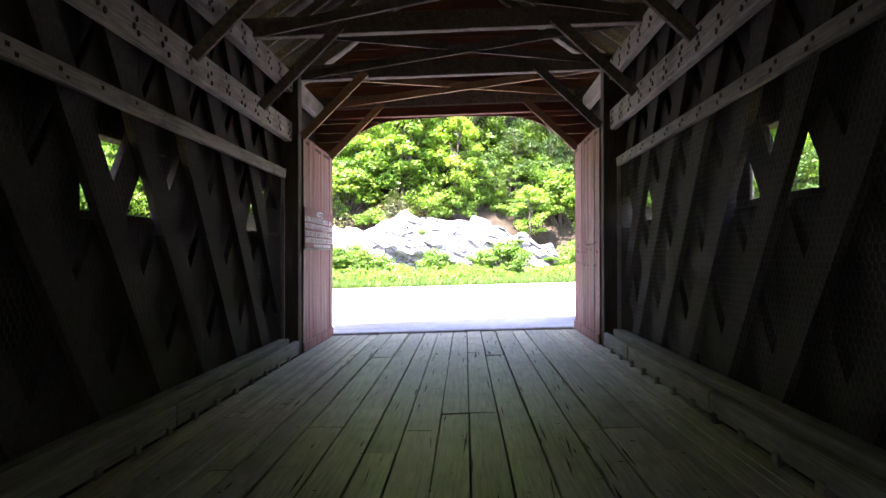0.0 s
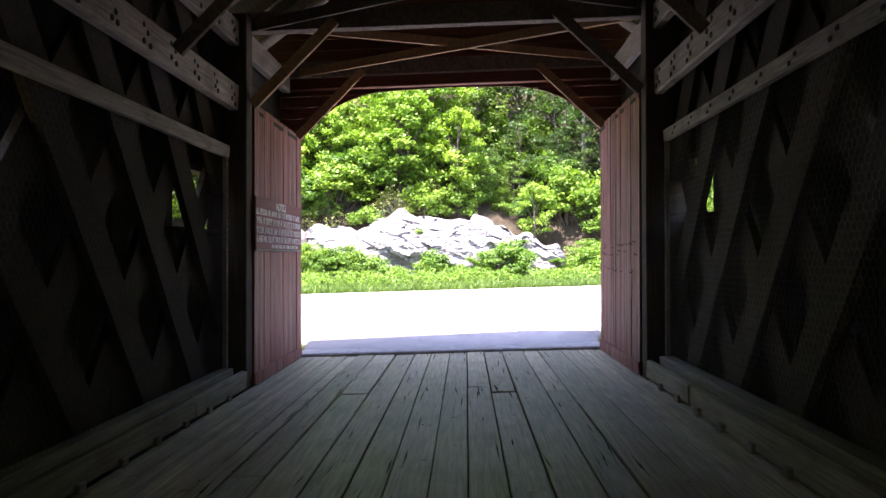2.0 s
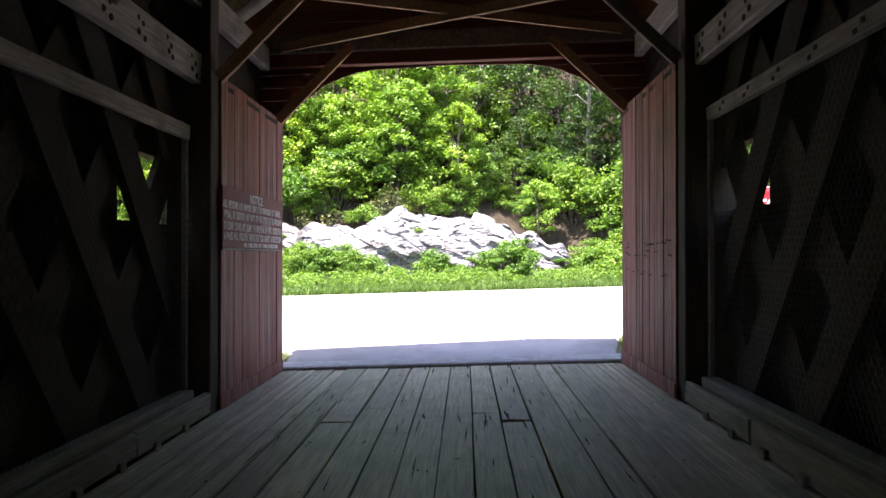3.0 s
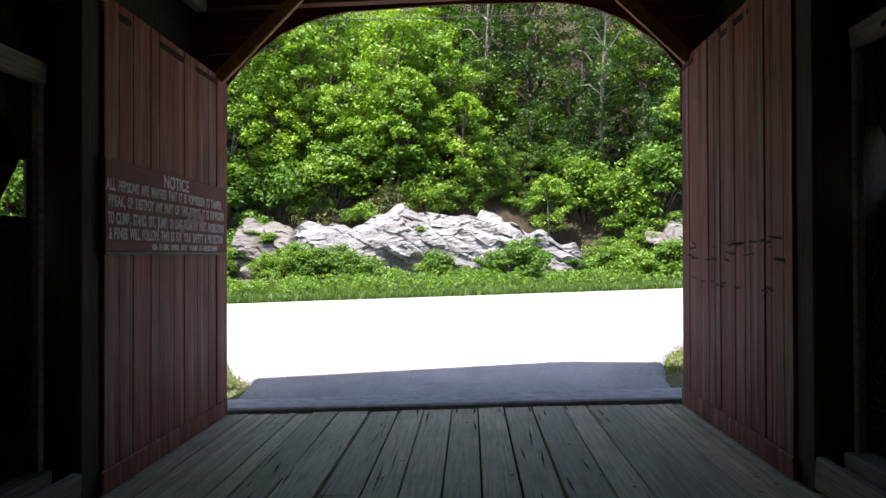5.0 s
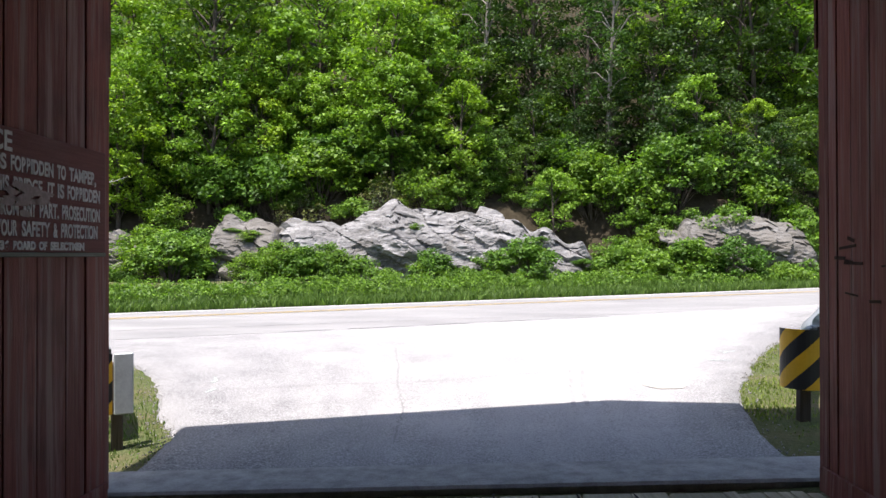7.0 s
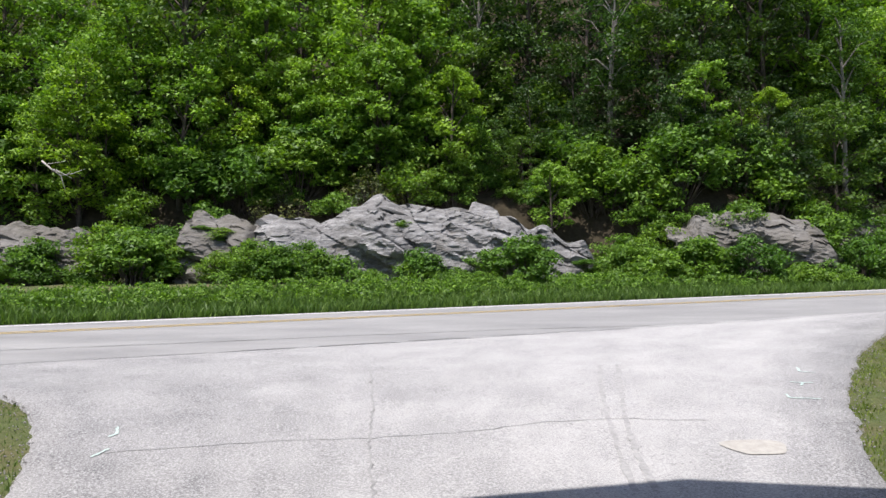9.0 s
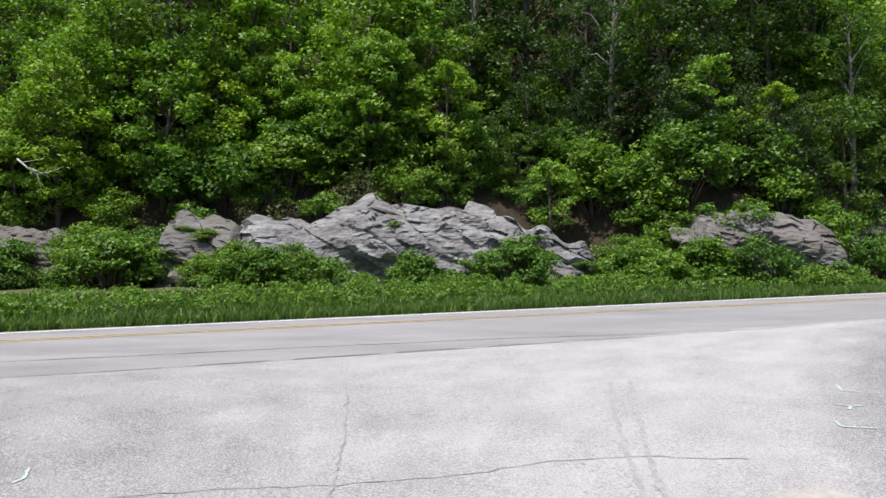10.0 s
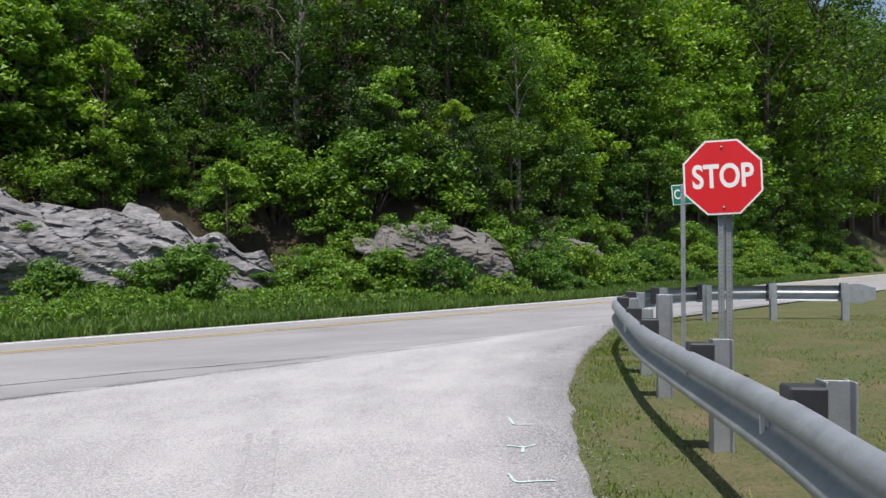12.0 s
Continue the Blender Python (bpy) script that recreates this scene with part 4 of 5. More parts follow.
def rock(name, x0, x1, ybase, zbase, top, seed, label, material=M_ROCK):
    """Ledges of tilted schist: a front that steps back with height, folded round at both ends."""
    nx, nz = int((x1 - x0) * 13), 64
    V, F = [], []
    for j in range(nz + 1):
        for i in range(nx + 1):
            u, v = i / nx, j / nz
            x = x0 + (x1 - x0) * u
            H = max(0.25, top(x) + 0.35 * noise.noise(Vector((x * 1.3, seed, 2.0))))
            z = v * H
            c = z + 0.42 * x                      # across the foliation, which dips to the east
            al = x - 0.42 * z
            back = 0.26 * z + 0.3 * (v ** 4) * H
            back += 0.7 * noise.noise(Vector((al * 0.25, c * 0.5, seed)))
            dist, cell = noise.voronoi(Vector((al * 0.5, c * 0.95, seed)))
            q = cell[0] * 2.3
            back += 0.4 * noise.noise(q) + 0.75 * noise.noise(q + OFF_A) * (al * 0.5 - cell[0].x) + 0.9 * noise.noise(q + OFF_B) * (c * 0.95 - cell[0].y)
            dist, cell = noise.voronoi(Vector((al * 1.2, c * 2.3, seed + 4)))
            q = cell[0] * 1.7
            back += 0.13 * noise.noise(q) + 0.3 * noise.noise(q + OFF_A) * (al * 1.2 - cell[0].x) + 0.4 * noise.noise(q + OFF_B) * (c * 2.3 - cell[0].y)
            step = c * 1.15 + 0.9 * noise.noise(Vector((al * 0.3, c * 0.3, seed + 7)))
            back += 0.13 * (min(1.0, (step % 1.0) * 4.0) - (step % 1.0))
            back += 0.07 * noise.noise(Vector((x * 4, z * 9, seed)))
            ends = 1.6 * (max(0, 1 - u * 8) ** 2 + max(0, 1 - (1 - u) * 8) ** 2)
            V.append((x, ybase(x) + back + ends, zbase(x) + z - 0.3))
    for j in range(nz):
        for i in range(nx):
            a = j * (nx + 1) + i
            F.append((a, a + 1, a + nx + 2, a + nx + 1))
    n0 = len(V)
    for i in range(nx + 1):
        a = V[nz * (nx + 1) + i]
        V.append((a[0], a[1] + 3.0, a[2] - 0.6))
    for i in range(nx):
        a = nz * (nx + 1) + i
        F.append((a, a + 1, n0 + i + 1, n0 + i))
    return tagged(mesh_ob(name, V, F, material), label, "rock", "rock outcrops")


def slab_shape(rng, L, H, D):
    """An angular, chipped slab of rock about the origin."""
    bm = bmesh.new()
    bmesh.ops.create_cube(bm, size=1.0)
    bmesh.ops.subdivide_edges(bm, edges=bm.edges[:], cuts=3, use_grid_fill=True)
    off = Vector(rng.uniform(-50, 50, 3))
    for v in bm.verts:
        c = v.co.copy()
        c.x *= L * (1 - 0.45 * max(0, c.z) * rng.uniform(0.7, 1.0))
        c.y *= D
        c.z *= H * (1 - 0.5 * abs(v.co.x))
        n = noise.noise_vector(c * 1.1 + off) * 0.16 + noise.noise_vector(c * 3.7 + off) * 0.06
        v.co = c + n
    return bm


def outcrop(x0, x1, ybase, zbase, top, seed, count, label, material=M_ROCK):
    """A rock face: a mass behind, and tilted slabs in front that dip to the east."""
    rng = np.random.default_rng(seed)
    g = tagged(new("rock_outcrop", None), label, "rock", "rock outcrops")
    mass = rock("rock_mass", x0, x1, lambda x: ybase(x) + 0.1, zbase, top, float(seed), "", material)
    for key in ("label", "category", "group"):
        if key in mass:
            del mass[key]
    mass.parent = g
    for i in range(count):
        x = x0 + (x1 - x0) * (0.04 + 0.92 * (i + rng.random()) / count)
        T = max(0.3, top(x))
        v = rng.random() ** 0.8
        z = zbase(x) - 0.2 + T * v * 0.94
        L = rng.uniform(0.8, 2.8) * min(1, T / 2.2)
        H, D = rng.uniform(0.14, 0.36), rng.uniform(0.8, 1.4)
        y = ybase(x) + 0.28 * T * v + 0.22 * T * v ** 3 + rng.uniform(0.35, 0.65)
        bm = slab_shape(rng, L, H, D)
        bm.transform(pose(x, y + 0.12, z, rng.uniform(10, 34), rng.uniform(14, 26), rng.uniform(-14, 14)))
        part("rock_slab", bm, material, g)
    return g


outcrop(-8.9, 6.0, lambda x: 41.5 + 0.03 * x, lambda x: 0.45 + 0.02 * x,
        lambda x: float(np.interp(x, [-8.9, -7.2, -5.9, -5.0, -3.8, -2.2, -0.6, 0.5, 1.8, 3.2, 5.0, 6.0], [2.9, 3.2, 2.8, 3.3, 4.0, 3.6, 3.35, 3.4, 2.95, 2.5, 1.7, 0.5])), 1, 16,
        "grey layered schist outcrop with tilted ledges")
outcrop(-11.7, -8.4, lambda x: 41.4, lambda x: 0.4, lambda x: float(np.interp(x, [-11.7, -11.2, -9.5, -8.4], [3.1, 3.3, 3.15, 2.6])), 3, 5,
        "square brown-grey rock buttress beside the pale outcrop", M_ROCK_BROWN)
outcrop(8.9, 15.6, lambda x: 41.9 + 0.12 * (x - 9), lambda x: 0.9 + 0.02 * x, lambda x: float(np.interp(x, [8.9, 9.6, 11, 13.3, 14.8, 15.6], [1.2, 2.2, 2.5, 2.4, 1.7, 0.7])), 4, 10, "dark grey rock outcrop under shrubs", M_ROCK_BROWN)
outcrop(16.6, 23.5, lambda x: 37.9 + 0.4 * x, lambda x: 1.2 + 0.02 * x, lambda x: float(np.interp(x, [16.6, 18, 21, 23.5], [0.8, 1.9, 1.7, 0.6])), 6, 10, "low brown-grey rock outcrop under trees", M_ROCK_BROWN)
outcrop(-26.0, -14.6, lambda x: 41.4, lambda x: 0.5, lambda x: float(np.interp(x, [-26, -22, -17.4, -16.0, -14.6], [2.0, 2.8, 2.6, 2.5, 0.9])), 8, 16, "brown-grey rock face half hidden by shrubs", M_ROCK_BROWN)


# ---- plants ----
def leaf_cloud(rng, centres, spread, per, size, droop=0.6):
    """Many small leaves round the centres: vertices and faces."""
    per = int(per * 1.6)
    n = len(centres) * per
    c = np.repeat(np.array(centres), per, axis=0)
    sp = np.repeat(np.array(spread), per)[:, None]
    off = rng.normal(0, 1, (n, 3))
    off /= np.linalg.norm(off, axis=1, keepdims=True) + 1e-9
    off *= rng.random((n, 1)) ** 0.45
    off[:, 2] *= 0.5
    p = c + off * sp
    up = np.stack([off[:, 0] * 0.6, off[:, 1] * 0.6, np.full(n, 1.0)], 1) + rng.normal(0, droop, (n, 3))
    up /= np.linalg.norm(up, axis=1, keepdims=True)
    d = rng.normal(0, 1, (n, 3))
    d -= (d * up).sum(1, keepdims=True) * up
    d /= np.linalg.norm(d, axis=1, keepdims=True)
    s = np.cross(up, d)
    L = size * 1.02 * rng.uniform(0.5, 1.35, (n, 1))
    W = L * rng.uniform(0.5, 0.8, (n, 1))
    tip = p + d * L * 0.55 - up * L * 0.18
    l, r = p - d * L * 0.3 + s * W * 0.5, p - d * L * 0.3 - s * W * 0.5
    V = np.stack([l, r, tip], 1).reshape(-1, 3)
    return V, np.arange(n * 3).reshape(-1, 3)


def quick_mesh(name, V, F, material, parent=None):
    me = bpy.data.meshes.new(name)
    F = np.asarray(F)
    me.vertices.add(len(V))
    me.vertices.foreach_set("co", np.asarray(V, np.float32).ravel())
    k = F.shape[1]
    me.loops.add(F.size)
    me.loops.foreach_set("vertex_index", F.astype(np.int32).ravel())
    me.polygons.add(len(F))
    me.polygons.foreach_set("loop_start", np.arange(0, F.size, k, dtype=np.int32))
    me.update(calc_edges=True)
    me.materials.append(material)
    ob = new(name, me)
    ob.parent = parent
    return ob


def make_tree(seed, height, spread, low, leaf, bark, clumps, per, size, name="tree", label="leafy broadleaf tree on the hillside"):
    """Tapered trunk with limbs, and a crown of leaf clumps at the limbs' ends."""
    rng = np.random.default_rng(seed)
    t = tagged(new(name, None), label, "tree", "hillside trees")
    bend = rng.normal(0, 0.03 * height, 2)
    trunk = [(bend[0] * (k / 8) ** 2, bend[1] * (k / 8) ** 2, height * 0.92 * k / 8 - 0.4) for k in range(9)]
    r0 = 0.014 * height + 0.03
    V, F = tube(trunk, [r0 * (1 - 0.88 * k / 8) for k in range(9)], 7)
    V = list(V)
    centres, spreads = [], []
    for c in range(clumps):
        f = low + (1 - low) * (c + rng.random()) / clumps
        prof = math.sin(math.pi * min(1, (f - low) / (1 - low) * 0.82 + 0.14)) ** 0.7
        a = c * 2.4 + rng.normal(0, 0.4)
        rad = spread * prof * rng.uniform(0.35, 1.08)
        base = np.array((bend[0] * f * f, bend[1] * f * f, height * f * 0.9 - 0.2))
        end = base + np.array((math.cos(a) * rad, math.sin(a) * rad, 0.35 * rad * rng.uniform(-0.2, 1.2) + 0.1 * height * rng.random()))
        centres.append(end)
        spreads.append(spread * rng.uniform(0.22, 0.42))
        if c % 2 == 0:
            midp = (base + end) / 2 + np.array((0, 0, 0.12 * rad))
            v2, f2 = tube([base - np.array((0, 0, 0.3 * rad)), midp, end], [r0 * 0.28, r0 * 0.17, r0 * 0.05], 4, False)
            o = len(V)
            V += list(v2)
            F += [tuple(i + o for i in q) for q in f2]
    mesh_ob("trunk", V, F, bark, t, smooth=True)
    LV, LF = leaf_cloud(rng, centres, spreads, per, size)
    quick_mesh("crown", LV, LF, leaf, t)
    return t


def make_shrub(seed, height, width, leaf, clumps, per, size, label):
    rng = np.random.default_rng(seed)
    t = tagged(new("shrub", None), label, "shrub", "roadside shrubs")
    V, F, centres, spreads = [], [], [], []
    for c in range(clumps):
        a, r = rng.uniform(0, 6.28), width * 0.5 * rng.random() ** 0.6
        top = np.array((math.cos(a) * r, math.sin(a) * r, height * rng.uniform(0.3, 0.95) * (1 - 0.35 * (2 * r / width) ** 2)))
        centres.append(top)
        spreads.append(width * rng.uniform(0.14, 0.26))
        v2, f2 = tube([(top[0] * 0.2, top[1] * 0.2, -0.15), top * 0.6, top], [0.018, 0.012, 0.005], 4, False)
        o = len(V)
        V += list(v2)
        F += [tuple(i + o for i in q) for q in f2]
    mesh_ob("stem", V, F, M_BARK, t)
    LV, LF = leaf_cloud(rng, centres, spreads, per, size, 0.5)
    quick_mesh("foliage", LV, LF, leaf, t)
    return t


def place(src, x, y, s, turn, first):
    z = float(ground_z(x, y)) - 0.1
    m = pose(x, y, z, 0, 0, turn)
    if first:
        src.matrix_basis = m @ Matrix.Diagonal((s, s, s, 1))
        return src
    c = copy_thing(src, m)
    c.scale = (s, s, s)
    return c


# Leaf colour with the shade of taller trees painted in.
M_LEAF_SHADE = leaf_mat("shade_leaf", (0.017, 0.043, 0.011), (0.055, 0.105, 0.02))
M_BRUSH = leaf_mat("brush_leaf", (0.09, 0.10, 0.05), (0.17, 0.20, 0.08))
M_LEAF_Y = leaf_mat("young_maple_leaf", (0.10, 0.18, 0.015), (0.27, 0.42, 0.05))
trees = [make_tree(11, 11, 2.9, 0.12, M_LEAF_A, M_BARK, 64, 60, 0.225),
         make_tree(12, 13, 3.0, 0.15, M_LEAF_B, M_BARK, 64, 60, 0.225),
         make_tree(13, 9, 2.4, 0.08, M_LEAF_A, M_BARK, 54, 60, 0.215),
         make_tree(14, 14, 2.5, 0.30, M_LEAF_B, M_BARK2, 46, 60, 0.215, label="tall pale-trunked tree on the hillside"),
         make_tree(15, 6, 2.0, 0.05, M_LEAF_A, M_BARK, 46, 66, 0.19, label="young bright green tree on the slope"),
         make_tree(16, 8, 2.0, 0.30, M_LEAF_Y, M_BARK, 34, 66, 0.23, label="slender yellow-green young maple on the slope"),
         make_tree(17, 6, 2.1, 0.05, M_LEAF_B, M_BARK, 46, 66, 0.19, label="young slope tree in dark green leaves that stand for shade"),
         make_tree(18, 12, 2.6, 0.10, M_LEAF_SHADE, M_BARK, 56, 60, 0.2, label="hillside tree with shade put into its deep green leaves"),
         make_tree(19, 7, 2.0, 0.06, M_LEAF_SHADE, M_BARK, 44, 60, 0.18, label="young slope tree with shade put into its deep green leaves")]
rt = random.Random(5)
used = set()
spots = []
for row, (h, gap, kinds) in enumerate(((1.8, 2.0, (4, 4, 2)), (3.4, 2.3, (4, 2, 2)), (5.4, 2.4, (0, 2, 1, 2)), (7.5, 3.0, (0, 1, 3, 2)), (11.5, 2.6, (0, 1, 1)), (17.0, 4.4, (1, 0, 1)))):
    x = -30.0
    while x < 60:
        spots.append((x + rt.uniform(-0.8, 0.8), h + rt.uniform(-0.8, 0.9), rt.choice(kinds), rt.uniform(0.8, 1.2), rt.uniform(0, 360)))
        x += gap * rt.uniform(0.8, 1.25)
for x, h, k, s, turn in spots:
    if h < 3.0 and -12 < x < 7.5:
        h, s = h + 1.6, s * 0.75
    # West: lighter leaf kinds, their colour carrying the stronger sun there.
    if x < -0.5 and h > 2 and rt.random() < 0.34:
        k = 5
        s *= 1.1
    elif x < -0.5 and k in (1, 3):
        k = rt.choice((0, 2, 1))
    # East: darker leaf kinds, shade put into the colour up to x = 16.
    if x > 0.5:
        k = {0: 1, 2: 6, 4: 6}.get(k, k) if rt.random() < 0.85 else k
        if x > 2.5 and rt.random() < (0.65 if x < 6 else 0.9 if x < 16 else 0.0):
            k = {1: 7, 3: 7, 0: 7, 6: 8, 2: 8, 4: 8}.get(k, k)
        if h < 5:
            s *= 0.6
        if x > 17:
            s *= 1.45
            k = rt.choice((0, 2, 0, 5, 1)) if h > 3 else rt.choice((4, 2, 6))
    place(trees[k], x, float(hill_line(x)) + h, s, turn, k not in used)
    used.add(k)
for i in range(20):      # the wood goes on along the road
    x = 44 + i * 4.6
    for h in (2.5, 9.0, 17.0, 24.0):
        place(trees[rt.choice((0, 1, 1, 2))], x + rt.uniform(-1, 1), float(hill_line(x)) + h, rt.uniform(1.7, 2.2), rt.uniform(0, 360), False)
for x, y, k, s in ((11.1, 46.6, 5, 0.8), (14.2, 47.2, 5, 0.65), (-3.4, 46.5, 5, 1.0), (-0.5, 46.8, 5, 0.85), (4.0, 45.5, 5, 0.6), (7.2, 48.6, 3, 0.85), (18.5, 48.5, 3, 0.7), (-11, 8, 0, 1.0), (-9.5, 12.5, 2, 1.1), (-13, 17, 1, 0.9), (-15, 23.5, 0, 1.0), (-12, 2, 1, 1.0), (-11, -5, 0, 1.0), (12, 6, 0, 1.0), (10.5, 1, 2, 1.1), (14, 11.5, 1, 1.0), (11, -5, 1, 1.0), (20, 19, 0, 1.0), (24, 25, 1, 1.0), (-20, 6, 1, 1.2), (20, 8, 3, 1.1), (0, -34, 0, 1.2), (5, -37, 1, 1.2), (-6, -36, 3, 1.1)):
    place(trees[k], x, y, s, rt.uniform(0, 360), False)

shrubs = [make_shrub(21, 1.7, 2.2, M_LEAF_C, 36, 66, 0.14, "bright green roadside shrub below the rock"),
          make_shrub(22, 1.1, 1.9, M_LEAF_C, 30, 62, 0.135, "low leafy shrub in the grass verge"),
          make_shrub(23, 2.0, 2.2, M_LEAF_C, 40, 62, 0.13, "dark green shrub on the rock ledge"),
          make_shrub(25, 1.9, 1.8, M_BRUSH, 26, 12, 0.13, "half-bare grey brown brush above the rock")]
used = set()
rs = random.Random(9)
sp = [(-1.6, 41.0, 0, 0.85), (2.3, 41.0, 0, 1.15), (0.8, 41.6, 2, 0.7), (-4.8, 41.0, 1, 1.0), (-9.5, 41.2, 2, 0.7), (-12.6, 40.6, 0, 1.3), (-13.8, 41.5, 2, 1.3), (7.6, 41.6, 1, 1.2), (9.2, 41.8, 0, 1.1), (6.4, 42.4, 0, 0.9), (7.1, 43.0, 2, 0.9), (7.9, 42.9, 0, 0.9), (6.6, 44.0, 2, 1.0), (8.4, 44.0, 2, 1.0), (5.6, 44.2, 1, 1.0), (-7.9, 43.6, 1, 0.9), (-9.0, 43.9, 0, 0.8), (-6.6, 43.8, 1, 0.9), (-10.3, 43.6, 2, 0.8), (-12.2, 42.4, 0, 1.2), (-13.2, 42.8, 2, 1.2)]
x = -30.0
while x < 60:
    hl = float(hill_line(x))
    if not (-11.5 < x < 6.5):
        sp.append((x, hl - rs.uniform(1.5, 2.6), rs.choice((0, 0, 1, 2)), rs.uniform(0.8, 1.2)))
        sp.append((x + 0.5, hl + rs.uniform(-0.6, 1.2), rs.choice((0, 2, 2)), rs.uniform(0.9, 1.4)))
    if rs.random() < 0.75:
        sp.append((x + rs.uniform(-0.5, 0.5), hl - rs.uniform(2.6, 3.6), 1, rs.uniform(0.55, 0.9)))
    x += rs.uniform(1.3, 2.1)
for x, y, k, s in sp:
    if road_d(x, y) < 1.2:
        continue
    place(shrubs[k], x, y, s, rs.uniform(0, 360), k not in used)
    used.add(k)
for i in range(9):
    x = rs.uniform(-8.4, -4.6)
    place(shrubs[rs.choice((0, 2))], x, rs.uniform(40.7, 41.5), rs.uniform(0.55, 0.95), rs.uniform(0, 360), False)
for i in range(15):
    x = rs.choice((rs.uniform(-11.5, -6), rs.uniform(-4, 6)))
    f = rs.uniform(0.25, 0.95)
    o = place(shrubs[rs.choice((1, 2))], x, 41.6 + 1.3 * f, rs.uniform(0.25, 0.45), rs.uniform(0, 360), False)
    o.location.z = 0.25 + 2.6 * f
    o.scale = (o.scale.x * 1.6, o.scale.y, o.scale.z * 0.7)
rh = np.random.default_rng(51)
herbs, wide = [], []
for i in range(620):      # low growth between the grass and the rock
    x, d = rh.uniform(-28, 26), rh.uniform(1.9, 6.6)
    y = 33 + 0.4 * x + 1.077 * d
    if y < 41.4:
        for k in range(5):
            hx, hy = x + rh.normal(0, 0.28), y + rh.normal(0, 0.25)
            herbs.append((hx, hy, float(ground_z(hx, hy)) + rh.uniform(0.08, 0.5) * min(1.0, d / 2.5)))
            wide.append(rh.uniform(0.14, 0.26))
LV, LF = leaf_cloud(rh, herbs, wide, 16, 0.1, 0.7)
tagged(quick_mesh("low_herbs", LV, LF, M_LEAF_C), "low bright green leafy herbs in the verge", "herbs", kind="stuff")
for i in range(50):      # thicket that hides the feet of the trees
    x = rs.uniform(-30, 16)
    h = rs.uniform(1.6, 7.5) if x < 5 else rs.uniform(1.2, 3.5)
    place(shrubs[rs.choice((0, 2))], x, float(hill_line(x)) + h, rs.uniform(1.1, 1.9), rs.uniform(0, 360), False)
for i in range(16):      # half-bare brush above the rock
    x = rs.uniform(-19, 3) if i < 12 else rs.uniform(14, 20)
    place(shrubs[3], x, float(hill_line(x)) + rs.uniform(0.6, 3.0), rs.uniform(0.7, 1.2), rs.uniform(0, 360), i == 0)
for i in range(24):      # plants along the top of the rock
    x = rs.uniform(-13, 9)
    h = rs.uniform(1.5, 3.2)
    place(shrubs[rs.choice((1, 2, 2))], x, float(hill_line(x)) + h, rs.uniform(0.6, 1.1), rs.uniform(0, 360), False)


def blades(name, n, pick, height, material, label, seed):
    """Grass: single bent blades, two faces each."""
    rng = np.random.default_rng(seed)
    P = pick(rng, n)
    n = len(P)
    z = ground_z(P[:, 0], P[:, 1])
    a = rng.uniform(0, 6.28, n)
    d = np.stack([np.cos(a), np.sin(a), np.zeros(n)], 1)
    h = (height * rng.uniform(0.5, 1.3, n))[:, None]
    w = h * 0.06 + 0.004
    o = np.stack([P[:, 0], P[:, 1], z - 0.01], 1)
    lean = rng.normal(0, 0.35, (n, 3)) * h
    lean[:, 2] = 0
    up = np.array((0, 0, 1.0)) * h
    V = np.stack([o - d * w, o + d * w, o + d * w * 0.7 + up * 0.6 + lean * 0.4, o - d * w * 0.7 + up * 0.6 + lean * 0.4, o + up + lean], 1).reshape(-1, 3)
    k = np.arange(n)[:, None] * 5
    F = np.concatenate([k + np.array([[0, 1, 2]]), k + np.array([[0, 2, 3]]), k + np.array([[3, 2, 4]])])
    return tagged(quick_mesh(name, V, F, material), label, "grass", kind="stuff")


def verge(rng, n):
    x = rng.uniform(-32, 45, n)
    d = 0.3 + 7 * rng.random(n) ** 1.7
    return np.stack([x, 33 + 0.4 * x + 1.077 * d], 1)


def lawn(rng, n):
    p = np.stack([rng.uniform(2.6, 26, n), rng.uniform(15.8, 30, n)], 1)
    t = np.interp(p[:, 1], apron_right[:, 1], apron_right[:, 0])
    return p[p[:, 0] > t + 0.08]


def near_lawn(rng, n):
    """Tufts between the pavement and the rail."""
    i = rng.integers(8, 105, n)
    off = 0.06 + 1.1 * rng.random(n) ** 1.2
    p = np.stack([apron_right[i, 0] + off, apron_right[i, 1] + rng.normal(0, 0.12, n)], 1)
    patch = np.sin(p[:, 0] * 4.1 + 1.3 * np.sin(p[:, 1] * 2.7)) * np.cos(p[:, 1] * 3.3)
    return p[patch + rng.normal(0, 0.35, n) > 0.0]


def west_lawn(rng, n):
    p = np.stack([rng.uniform(-12, -2.6, n), rng.uniform(15.8, 21.5, n)], 1)
    t = np.interp(p[:, 1], apron_left[:110, 1], apron_left[:110, 0])
    return p[p[:, 0] < t - 0.05]


blades("verge_grass", 110000, verge, 0.26, M_GRASSB, "tall green roadside grass", 31)
blades("lawn_grass", 70000, lawn, 0.035, M_DRYG, "short patchy dry grass behind the guard rail", 32)
blades("lawn_grass", 16000, near_lawn, 0.05, M_DRYG, "tufted green grass along the pavement edge", 34)
blades("lawn_grass", 22000, west_lawn, 0.05, M_DRYG, "short patchy grass beside the pavement", 33)


